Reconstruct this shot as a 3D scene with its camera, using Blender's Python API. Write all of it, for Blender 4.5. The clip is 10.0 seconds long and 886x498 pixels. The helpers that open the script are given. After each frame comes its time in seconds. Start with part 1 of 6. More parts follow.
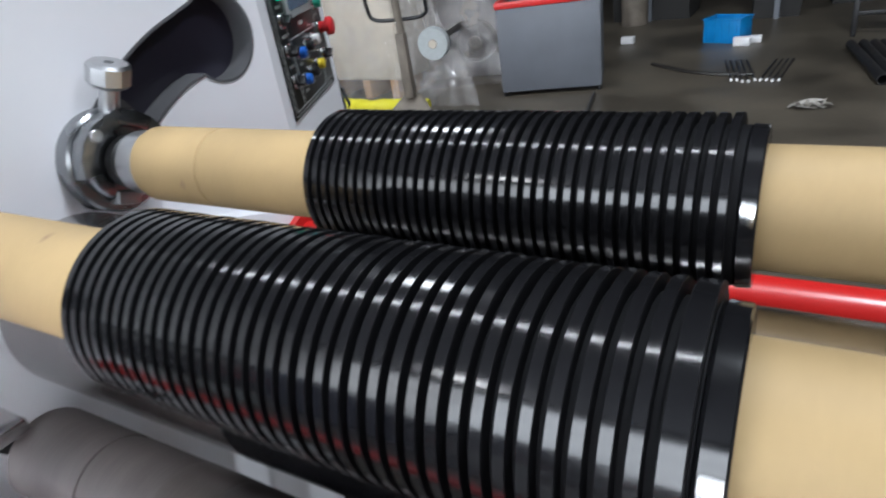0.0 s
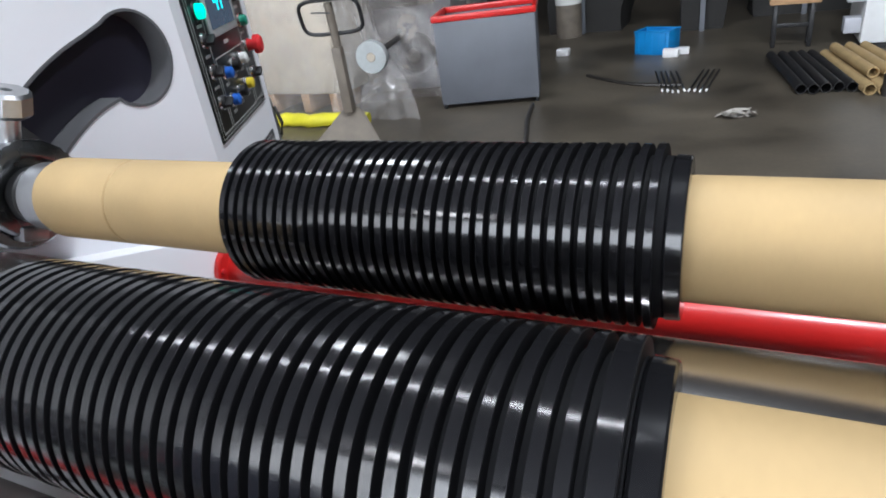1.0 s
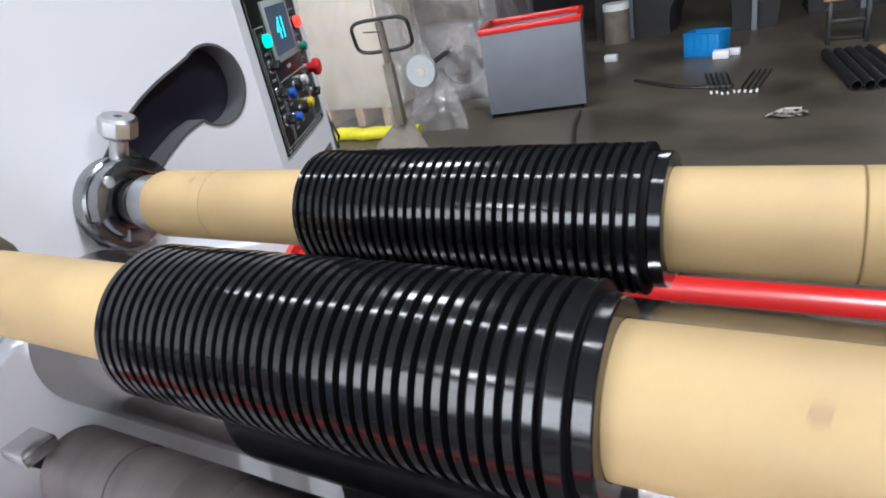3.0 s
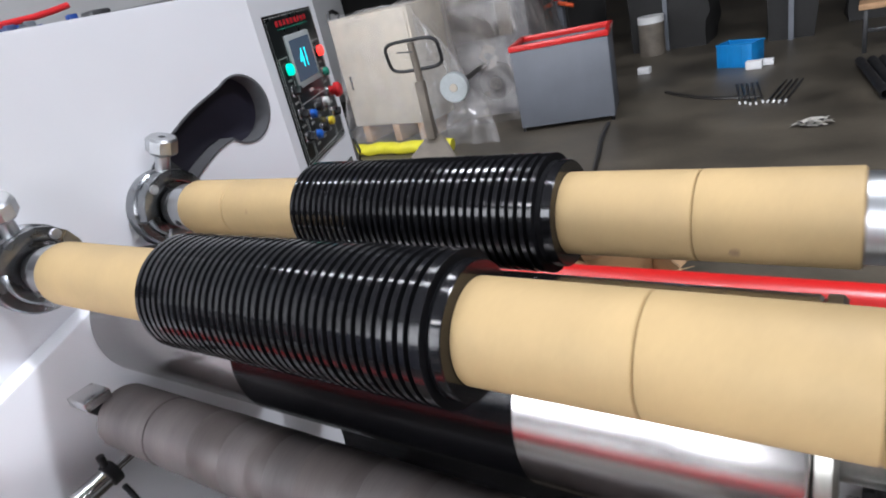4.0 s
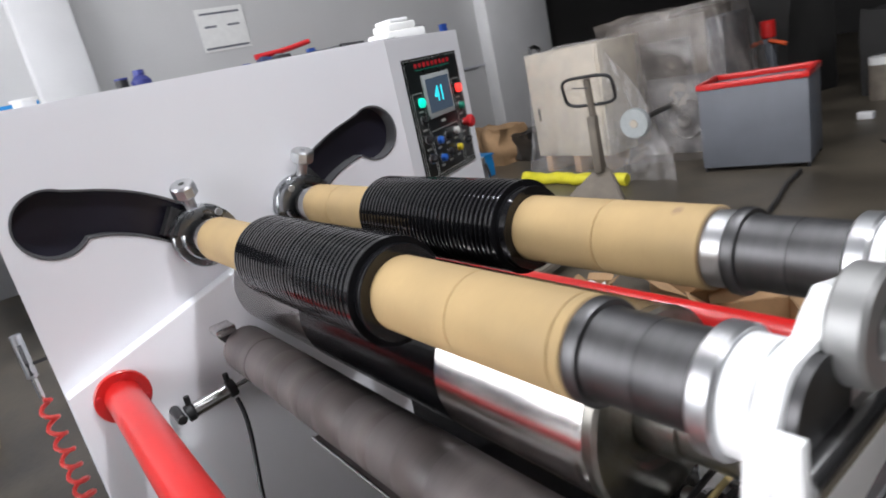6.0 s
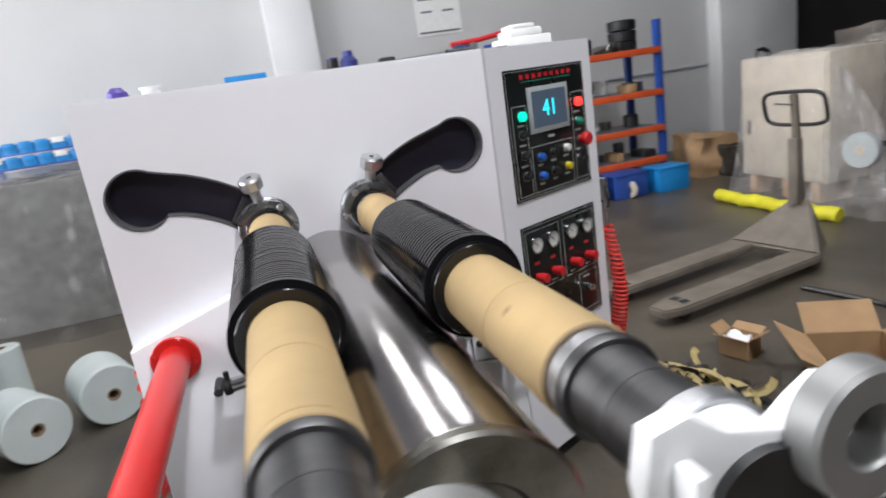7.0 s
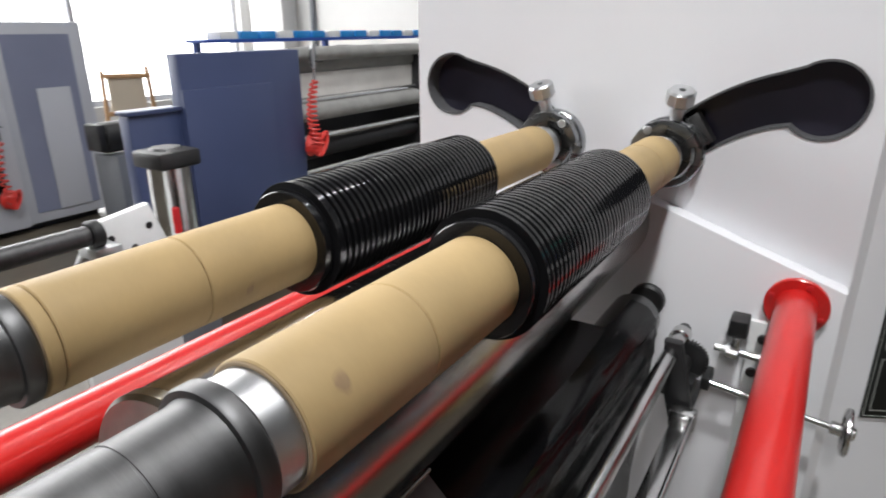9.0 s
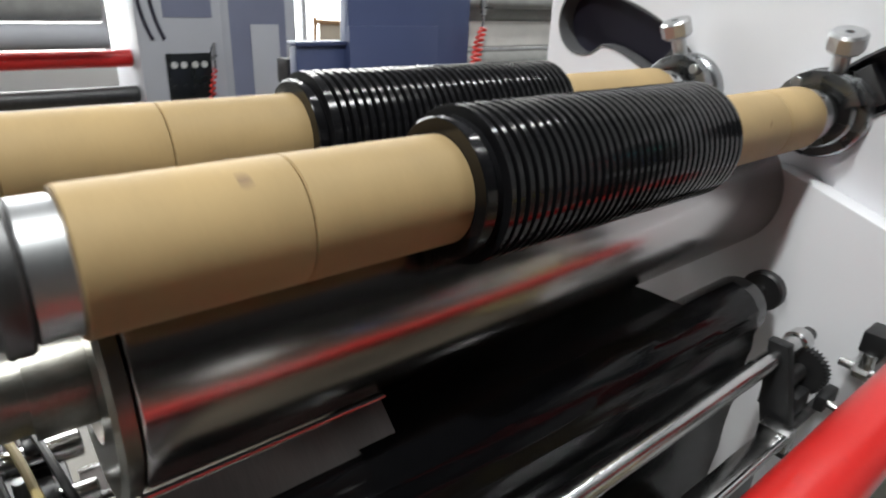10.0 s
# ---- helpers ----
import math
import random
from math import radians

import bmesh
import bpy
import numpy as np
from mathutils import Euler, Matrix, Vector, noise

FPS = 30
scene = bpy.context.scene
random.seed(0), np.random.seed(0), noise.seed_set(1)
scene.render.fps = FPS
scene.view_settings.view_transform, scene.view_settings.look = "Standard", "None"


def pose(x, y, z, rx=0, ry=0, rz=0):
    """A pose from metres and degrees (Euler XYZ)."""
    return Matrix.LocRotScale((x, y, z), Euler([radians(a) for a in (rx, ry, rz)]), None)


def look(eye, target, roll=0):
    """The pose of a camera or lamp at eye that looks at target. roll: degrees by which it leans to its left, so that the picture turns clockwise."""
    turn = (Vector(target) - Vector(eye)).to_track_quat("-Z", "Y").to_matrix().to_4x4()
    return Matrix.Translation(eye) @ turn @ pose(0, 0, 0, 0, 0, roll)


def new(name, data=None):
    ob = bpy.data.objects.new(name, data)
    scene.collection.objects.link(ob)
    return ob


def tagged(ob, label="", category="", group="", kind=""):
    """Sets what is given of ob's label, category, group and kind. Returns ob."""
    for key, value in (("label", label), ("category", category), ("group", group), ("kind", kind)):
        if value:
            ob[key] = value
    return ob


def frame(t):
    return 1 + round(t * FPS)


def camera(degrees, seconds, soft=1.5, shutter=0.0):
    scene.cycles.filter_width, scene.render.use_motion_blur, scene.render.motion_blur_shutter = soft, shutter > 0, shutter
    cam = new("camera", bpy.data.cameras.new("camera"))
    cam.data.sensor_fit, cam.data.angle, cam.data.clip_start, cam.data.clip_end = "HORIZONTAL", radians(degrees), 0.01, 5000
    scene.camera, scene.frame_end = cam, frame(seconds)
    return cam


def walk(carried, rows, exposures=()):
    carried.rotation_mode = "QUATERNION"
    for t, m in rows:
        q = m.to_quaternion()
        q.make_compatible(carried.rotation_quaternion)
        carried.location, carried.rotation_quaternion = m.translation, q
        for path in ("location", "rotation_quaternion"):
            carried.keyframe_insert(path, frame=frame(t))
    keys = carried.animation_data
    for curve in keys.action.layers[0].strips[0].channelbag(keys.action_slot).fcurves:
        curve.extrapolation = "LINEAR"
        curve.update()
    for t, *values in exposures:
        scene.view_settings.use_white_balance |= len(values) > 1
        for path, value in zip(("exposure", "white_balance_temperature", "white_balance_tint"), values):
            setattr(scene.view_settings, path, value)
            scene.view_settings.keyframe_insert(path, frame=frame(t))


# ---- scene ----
cam = camera(71.2, 10.0, 1.8, 0.4)
PATH = [
    (0, (0.777, -0.334, 1.090), (-0.188, 1.156, 0.169), -9.1),
    (0.5, (0.774, -0.298, 1.093), (-0.071, 1.265, 0.174), -8.7),
    (1, (0.780, -0.301, 1.097), (-0.037, 1.278, 0.181), -8.4),
    (1.5, (0.773, -0.299, 1.100), (-0.040, 1.285, 0.190), -8.7),
    (2, (0.780, -0.309, 1.104), (-0.069, 1.262, 0.204), -9.5),
    (2.5, (0.799, -0.346, 1.111), (-0.118, 1.197, 0.229), -10.7),
    (4, (1.013, -0.466, 1.143), (-0.093, 1.000, 0.349), -13.4),
    (4.5, (1.105, -0.520, 1.148), (-0.102, 0.895, 0.414), -14.4),
    (5, (1.139, -0.569, 1.128), (-0.169, 0.781, 0.443), -15.7),
    (6.5, (1.427, -0.309, 1.124), (-0.309, 0.539, 0.607), -9.9),
    (7, (1.438, -0.109, 1.125), (-0.433, 0.391, 0.627), -8.6),
    (7.5, (1.378, 0.135, 1.132), (-0.558, 0.239, 0.640), -7.4),
    (8, (1.338, 0.307, 1.108), (-0.558, -0.041, 0.576), -4.4),
    (8.5, (1.249, 0.347, 1.096), (-0.490, -0.423, 0.478), -0.6),
    (9, (1.222, 0.365, 1.104), (-0.380, -0.637, 0.433), -0.3),
    (9.5, (1.160, 0.490, 1.081), (-0.230, -0.778, 0.403), -0.7),
    (10, (1.059, 0.477, 1.029), (-0.129, -0.938, 0.265), 2.4),
]
walk(cam, [(t, look(eye, target, roll)) for t, eye, target, roll in PATH],
     [(0, -0.22, 5980, 9), (0.5, -0.1, 6030, 9), (1, -0.02, 6030, 10), (2.5, 0.08, 6080, 11), (4.5, -0.18, 6180, 13), (6.5, -0.27, 6430, 13), (7.2, -0.12, 6430, 12), (8, -0.12, 6530, 12), (9, -0.14, 6630, 10), (10, -0.13, 6630, 7)])

# ---- world, lamps ----
world = bpy.data.worlds.new("hall_air")
scene.world = world
world.use_nodes = True
world.node_tree.nodes["Background"].inputs[0].default_value = (0.80, 0.88, 1.0, 1)
world.node_tree.nodes["Background"].inputs[1].default_value = 1.0


def area(name, loc, target, sx, sy, power, colour):
    data = bpy.data.lights.new(name, "AREA")
    data.shape, data.size, data.size_y, data.energy, data.color = "RECTANGLE", sx, sy, power, colour
    ob = new(name, data)
    ob.matrix_basis = look(loc, target)
    return ob


area("low_bay_lamp", (1.5, 0.80, 4.7), (1.45, 0.77, 0), 0.2, 0.2, 165, (0.95, 0.98, 1.0))
# Added fill for the far floor and rack, no fixture known there.
area("fill_lamp", (-1.9, 1.9, 4.9), (-1.9, 1.9, 0), 0.6, 0.6, 48, (0.97, 0.98, 1.0))
area("strip_lamp", (-1.75, 0.05, 5.2), (-1.75, 0.05, 0), 4.9, 0.08, 98, (0.98, 0.99, 1.0))
# Added fill that lifts the cabinet front and lower plate.
area("fill_lamp", (5.2, 0.75, 4.9), (4.4, 0.7, 0), 0.9, 0.9, 135, (0.97, 0.98, 1.0))
# Added fill for the neighbouring machines by the window.
area("fill_lamp", (-2.2, -5.0, 4.9), (-2.2, -5.0, 0), 0.6, 0.6, 55, (1, 0.99, 0.98))
area("window_light", (0.4, -6.45, 2.6), (0.4, 0, 2.6), 5.6, 4.4, 330, (0.90, 0.95, 1.0))

# ---- materials ----
def mat(name, colour, rough=0.5, metal=0.0, vary=0.12, scale=12.0, bump=0.15, fine=180.0, coat=0.0, emit=0.0, stretch=(1, 1, 1), dark=None):
    m = bpy.data.materials.new(name)
    m.use_nodes = True
    nt = m.node_tree
    b = nt.nodes["Principled BSDF"]
    tc = nt.nodes.new("ShaderNodeTexCoord")
    mp = nt.nodes.new("ShaderNodeMapping")
    mp.inputs["Scale"].default_value = stretch
    nt.links.new(tc.outputs["Object"], mp.inputs[0])
    n1 = nt.nodes.new("ShaderNodeTexNoise")
    n1.inputs["Scale"].default_value, n1.inputs["Detail"].default_value = scale, 5
    n2 = nt.nodes.new("ShaderNodeTexNoise")
    n2.inputs["Scale"].default_value, n2.inputs["Detail"].default_value = fine, 3
    for n in (n1, n2):
        nt.links.new(mp.outputs[0], n.inputs["Vector"])
    mix = nt.nodes.new("ShaderNodeMix")
    mix.data_type = "RGBA"
    low = dark or tuple(c * (1 - vary) for c in colour)
    high = tuple(min(1, c * (1 + vary * 0.6)) for c in colour)
    mix.inputs["A"].default_value, mix.inputs["B"].default_value = (*low, 1), (*high, 1)
    add = nt.nodes.new("ShaderNodeMath")
    add.operation = "MULTIPLY_ADD"
    add.inputs[1].default_value = 0.35
    nt.links.new(n2.outputs["Fac"], add.inputs[0])
    ramp = nt.nodes.new("ShaderNodeMapRange")
    ramp.inputs[1].default_value, ramp.inputs[2].default_value = 0.3, 0.7
    ramp.inputs[3].default_value, ramp.inputs[4].default_value = -0.1, 0.75
    nt.links.new(n1.outputs["Fac"], ramp.inputs[0])
    nt.links.new(ramp.outputs[0], add.inputs[2])
    nt.links.new(add.outputs[0], mix.inputs["Factor"])
    nt.links.new(mix.outputs["Result"], b.inputs["Base Color"])
    rr = nt.nodes.new("ShaderNodeMapRange")
    rr.inputs[3].default_value, rr.inputs[4].default_value = max(0.02, rough * 0.8), min(1, rough * 1.25)
    nt.links.new(n1.outputs["Fac"], rr.inputs[0])
    nt.links.new(rr.outputs[0], b.inputs["Roughness"])
    b.inputs["Metallic"].default_value = metal
    b.inputs["Coat Weight"].default_value = coat
    if emit:
        b.inputs["Emission Color"].default_value, b.inputs["Emission Strength"].default_value = (*colour, 1), emit
    if bump:
        bp = nt.nodes.new("ShaderNodeBump")
        bp.inputs["Strength"].default_value, bp.inputs["Distance"].default_value = bump, 0.001
        nt.links.new(n2.outputs["Fac"], bp.inputs["Height"])
        nt.links.new(bp.outputs[0], b.inputs["Normal"])
    return m


WHITE = mat("white_enamel", (0.83, 0.83, 0.86), 0.42, 0, 0.03, 3, 0.06, 300)
WHITECAST = mat("white_cast_enamel", (0.78, 0.79, 0.79), 0.35, 0, 0.06, 12, 0.2, 220)
WALL = mat("wall_paint", (0.52, 0.52, 0.515), 0.85, 0, 0.08, 0.9, 0.2, 40)
PILLAR = mat("pillar_paint", (0.66, 0.66, 0.66), 0.8, 0, 0.08, 2, 0.2, 60)
ROOF = mat("unlit_roof", (0.13, 0.13, 0.14), 0.7, 0, 0.15, 1.5, 0.2, 30)
# Near-black colour paints in the lack of light at the hall's end.
DARKWALL = mat("unlit_shade", (0.022, 0.021, 0.020), 0.8, 0, 0.4, 1.5, 0.3, 30)
FLOOR = mat("floor_concrete", (0.098, 0.083, 0.062), 0.38, 0, 0.62, 1.7, 0.35, 38, dark=(0.034, 0.029, 0.022))
BLACK = mat("black_paint", (0.012, 0.012, 0.013), 0.45, 0, 0.2, 20, 0.08)
BOARD = mat("panel_black", (0.008, 0.010, 0.010), 0.28, 0, 0.2, 12, 0.02)
LINE = mat("panel_print", (0.45, 0.47, 0.45), 0.5, 0, 0.1, 60, 0)
REDPRINT = mat("red_print", (0.55, 0.02, 0.03), 0.5, 0, 0.1, 60, 0)
KRAFT = mat("kraft_paper", (0.385, 0.270, 0.126), 0.68, 0, 0.20, 9, 0.12, 260)
KRAFTEND = mat("core_board_edge", (0.30, 0.22, 0.14), 0.9, 0, 0.2, 60, 0.4, 300)
SMUDGE = mat("core_smudge", (0.30, 0.20, 0.11), 0.7, 0, 0.25, 60, 0.1)
# Near-black, barely glossy colour that puts shade into the tape ring gaps.
TAPEGAP = mat("tape_gap_shade", (0.005, 0.005, 0.006), 0.65, 0, 0.25, 25, 0.1, 250)
TAPEGAP.node_tree.nodes["Principled BSDF"].inputs["Specular IOR Level"].default_value = 0.12
TAPE = mat("black_tape", (0.007, 0.007, 0.008), 0.13, 0, 0.25, 25, 0.015, 250)
CHROME = mat("chromed_steel", (0.60, 0.60, 0.60), 0.20, 1, 0.15, 18, 0.06, 300)
STEEL = mat("turned_steel", (0.112, 0.111, 0.113), 0.46, 1, 0.2, 16, 0.1, 160, stretch=(5, 1, 1))
ZINCDULL = mat("grey_bushing_steel", (0.29, 0.29, 0.285), 0.45, 0.6, 0.12, 22, 0.1, 200)
ZINC = mat("satin_zinc", (0.52, 0.53, 0.54), 0.36, 1, 0.15, 22, 0.12, 200)
CHUCK = mat("dark_polished_steel", (0.30, 0.31, 0.32), 0.27, 1, 0.25, 20, 0.12, 160)
OILED = mat("oiled_journal", (0.31, 0.30, 0.27), 0.30, 1, 0.35, 25, 0.15, 200)
DRUM = mat("polished_drum", (0.50, 0.48, 0.47), 0.19, 1, 0.10, 5, 0.04, 300, stretch=(0.6, 6, 6))
RED = mat("red_enamel", (0.60, 0.018, 0.016), 0.30, 0, 0.10, 8, 0.08, 180, coat=0.2)
COIL = mat("red_polyurethane", (0.75, 0.05, 0.04), 0.35, 0, 0.1, 30, 0)
RUBBER = mat("grey_rubber", (0.115, 0.100, 0.096), 0.5, 0, 0.5, 5, 0.2, 200, stretch=(2.6, 0.35, 0.35), dark=(0.050, 0.043, 0.042))
RUBBER_WORN = mat("polished_rubber", (0.098, 0.082, 0.077), 0.46, 0, 0.5, 5, 0.2, 200, stretch=(2.6, 0.35, 0.35), dark=(0.044, 0.037, 0.035))
SLOT = mat("slot_shade", (0.026, 0.024, 0.040), 0.30, 0, 0.2, 8, 0.03)
FILM = mat("black_film", (0.006, 0.006, 0.007), 0.16, 0, 0.2, 6, 0.10, 30)
GLASS = mat("display_glass", (0.06, 0.085, 0.12), 0.2, 0, 0.1, 30, 0, emit=0.5)
BEZEL = mat("display_bezel", (0.42, 0.45, 0.45), 0.4, 0, 0.08, 40, 0.05)
CYAN = mat("display_digit", (0.02, 0.75, 0.85), 0.5, 0, 0.02, 40, 0, emit=1.4)
GREENLAMP = mat("green_lamp", (0.0, 0.75, 0.50), 0.4, 0, 0.02, 40, 0, emit=1.2)
REDLAMP = mat("red_lamp", (1.0, 0.04, 0.03), 0.4, 0, 0.02, 40, 0, emit=2.2)
BLUEKNOB = mat("blue_plastic", (0.02, 0.12, 0.50), 0.4, 0, 0.1, 40, 0)
INKBLUE = mat("ink_blue_plastic", (0.035, 0.045, 0.22), 0.45, 0, 0.2, 20, 0.1)
YELLOWKNOB = mat("yellow_plastic", (0.70, 0.55, 0.03), 0.4, 0, 0.1, 40, 0)
GREENKNOB = mat("green_plastic", (0.02, 0.26, 0.17), 0.4, 0, 0.1, 40, 0)
REDKNOB = mat("red_plastic", (0.62, 0.02, 0.025), 0.4, 0, 0.1, 40, 0)
WHITEPLASTIC = mat("white_plastic", (0.72, 0.72, 0.70), 0.4, 0, 0.06, 20, 0.05)
DIAL = mat("gauge_face", (0.62, 0.62, 0.60), 0.35, 0, 0.12, 90, 0)
GREYBIN = mat("grey_sheet_metal", (0.14, 0.15, 0.17), 0.5, 0, 0.12, 5, 0.1)
BLUECRATE = mat("blue_crate_plastic", (0.01, 0.22, 0.55), 0.4, 0, 0.12, 12, 0.1)
NAVY = mat("navy_enamel", (0.045, 0.062, 0.14), 0.45, 0, 0.1, 4, 0.08)
PALEGREY = mat("pale_grey_enamel", (0.47, 0.48, 0.52), 0.5, 0, 0.06, 3, 0.08)
ORANGE = mat("orange_beam", (0.70, 0.10, 0.025), 0.45, 0, 0.12, 12, 0.1)
BLUEPOST = mat("blue_post", (0.02, 0.07, 0.32), 0.45, 0, 0.12, 12, 0.1)
CREAM = mat("cream_enamel", (0.52, 0.46, 0.37), 0.5, 0, 0.08, 4, 0.1)
WOOD = mat("pine_wood", (0.42, 0.25, 0.13), 0.75, 0, 0.25, 14, 0.3, 120, stretch=(1, 1, 6))
JACK = mat("worn_jack_paint", (0.17, 0.145, 0.115), 0.6, 0, 0.3, 10, 0.3, 120)
CARD = mat("corrugated_card", (0.40, 0.25, 0.13), 0.85, 0, 0.18, 10, 0.3, 120)
YELLOWBAG = mat("yellow_wrap", (0.68, 0.62, 0.03), 0.45, 0, 0.15, 14, 0.3, 60)
STRIP = mat("yellow_offcut", (0.46, 0.36, 0.155), 0.55, 0, 0.3, 30, 0.1)
STRIPDARK = mat("dark_offcut", (0.03, 0.027, 0.024), 0.35, 0, 0.3, 30, 0.1)
WRAP = mat("white_film_roll", (0.60, 0.66, 0.64), 0.45, 0, 0.08, 7, 0.15, 80)
CLOTH = mat("grey_cloth_roll", (0.30, 0.30, 0.29), 0.8, 0, 0.2, 14, 0.3, 150)
RAG = mat("pale_rag", (0.55, 0.52, 0.47), 0.9, 0, 0.2, 30, 0.4, 150)
FOAM = mat("white_foam", (0.78, 0.78, 0.78), 0.8, 0, 0.05, 30, 0.3, 120)
PURPLE = mat("purple_cap", (0.08, 0.05, 0.28), 0.4, 0, 0.1, 30, 0)
SHEETWHITE = mat("translucent_sheet", (0.62, 0.60, 0.57), 0.35, 0, 0.15, 5, 0.3, 30)
DAYLIGHT = mat("daylight_outside", (1.0, 1.0, 1.0), 1.0, 0, 0.0, 1, 0, emit=6.0)


def film_cover(name, colour, alpha):
    """Thin clear packing film with creases."""
    m = mat(name, colour, 0.14, 0, 0.2, 6, 1.0, 11)
    nt = m.node_tree
    b = nt.nodes["Principled BSDF"]
    n = nt.nodes.new("ShaderNodeTexNoise")
    n.inputs["Scale"].default_value, n.inputs["Detail"].default_value = 7, 6
    r = nt.nodes.new("ShaderNodeMapRange")
    r.inputs[1].default_value, r.inputs[2].default_value = 0.35, 0.7
    r.inputs[3].default_value, r.inputs[4].default_value = alpha * 0.5, min(1, alpha * 1.6)
    nt.links.new(n.outputs["Fac"], r.inputs[0])
    nt.links.new(r.outputs[0], b.inputs["Alpha"])
    return m


CLEAR = film_cover("clear_packing_film", (0.72, 0.70, 0.68), 0.17)
CLEARGREY = film_cover("dusty_packing_film", (0.23, 0.205, 0.185), 0.45)
CLEARDARK = film_cover("grimy_packing_film", (0.13, 0.12, 0.115), 0.25)
SLOTEDGE = mat("grey_edging", (0.10, 0.10, 0.105), 0.5, 0, 0.15, 30, 0.1)
RECESS = mat("slate_blue_enamel", (0.20, 0.215, 0.30), 0.5, 0, 0.08, 4, 0.08)


# ---- mesh helpers ----
def link(name, bm, material, parent=None, label="", smooth=True):
    me = bpy.data.meshes.new(name)
    bm.to_mesh(me)
    bm.free()
    me.materials.append(material)
    if smooth:
        for p in me.polygons:
            p.use_smooth = True
        me.set_sharp_from_angle(angle=radians(35))
    ob = new(name, me)
    if parent:
        ob.parent = parent
    if label:
        ob["label"] = label
    return ob


part = link


def empty(name, m=None):
    ob = new(name)
    if m:
        ob.matrix_basis = m
    return ob


def box(bm, x0, x1, y0, y1, z0, z1, bevel=0.0, m=None):
    r = bmesh.ops.create_cube(bm, size=1)
    vs = r["verts"]
    for v in vs:
        v.co = Vector((x0 + (v.co.x + 0.5) * (x1 - x0), y0 + (v.co.y + 0.5) * (y1 - y0), z0 + (v.co.z + 0.5) * (z1 - z0)))
    if bevel:
        es = list({e for v in vs for e in v.link_edges})
        out = bmesh.ops.bevel(bm, geom=es, offset=bevel, segments=2, affect="EDGES", profile=0.5)
        vs = list({v for f in out["faces"] for v in f.verts} | {v for v in vs if v.is_valid})
    if m:
        for v in vs:
            v.co = m @ v.co
    return bm


def lathe(bm, profile, segs=48, m=None, closed=False):
    """Turns (x, r) pairs round the x axis."""
    rings = []
    for x, r in profile:
        if r < 1e-5:
            rings.append([bm.verts.new((x, 0, 0))])
        else:
            rings.append([bm.verts.new((x, r * math.cos(2 * math.pi * i / segs), r * math.sin(2 * math.pi * i / segs))) for i in range(segs)])
    pairs = list(zip(rings, rings[1:])) + ([(rings[-1], rings[0])] if closed else [])
    for a, b in pairs:
        for i in range(segs):
            j = (i + 1) % segs
            if len(a) == 1 and len(b) == 1:
                continue
            if len(a) == 1:
                bm.faces.new((a[0], b[j], b[i]))
            elif len(b) == 1:
                bm.faces.new((a[i], a[j], b[0]))
            else:
                bm.faces.new((a[i], a[j], b[j], b[i]))
    if m:
        for ring in rings:
            for v in ring:
                v.co = m @ v.co
    bmesh.ops.recalc_face_normals(bm, faces=bm.faces)
    return bm


def rod(bm, a, b, r, segs=16, bevel=0.0):
    a, b = Vector(a), Vector(b)
    d = b - a
    m = Matrix.Translation(a) @ d.to_track_quat("X", "Z").to_matrix().to_4x4()
    n = d.length
    e = min(bevel or r * 0.12, n * 0.3)
    return lathe(bm, [(0, 0), (0, r - e), (e, r), (n - e, r), (n, r - e), (n, 0)], segs, m)


def plate(bm, pts, x0, x1, bevel=0.0):
    """A flat shape with the outline (y, z), from x0 to x1."""
    a = [bm.verts.new((x0, y, z)) for y, z in pts]
    b = [bm.verts.new((x1, y, z)) for y, z in pts]
    fs = [bm.faces.new(a), bm.faces.new(b[::-1])]
    n = len(pts)
    for i in range(n):
        j = (i + 1) % n
        fs.append(bm.faces.new((a[i], b[i], b[j], a[j])))
    bmesh.ops.recalc_face_normals(bm, faces=fs)
    if bevel:
        es = [e for e in fs[1].edges] + [e for e in fs[0].edges]
        bmesh.ops.bevel(bm, geom=es, offset=bevel, segments=2, affect="EDGES", profile=0.5)
    return bm


def fresh():
    return bmesh.new()


UP = pose(0, 0, 0, 0, -90, 0)


def vert(x, y, z):
    return Matrix.Translation((x, y, z)) @ UP


def alongy(x, y, z):
    return Matrix.Translation((x, y, z)) @ pose(0, 0, 0, 0, 0, 90)


def tube(bm, pts, r, segs=8, closed=False):
    """A round bar through the points."""
    pts = [Vector(p) for p in pts]
    rings, n = [], len(pts)
    for i, p in enumerate(pts):
        a, b = pts[max(0, i - 1)], pts[min(n - 1, i + 1)]
        q = (b - a).to_track_quat("X", "Z").to_matrix()
        rings.append([bm.verts.new(p + q @ Vector((0, r * math.cos(2 * math.pi * k / segs), r * math.sin(2 * math.pi * k / segs)))) for k in range(segs)])
    for a, b in zip(rings, rings[1:]):
        for k in range(segs):
            bm.faces.new((a[k], a[(k + 1) % segs], b[(k + 1) % segs], b[k]))
    bm.faces.new(rings[0])
    bm.faces.new(rings[-1][::-1])
    bmesh.ops.recalc_face_normals(bm, faces=bm.faces)
    return bm


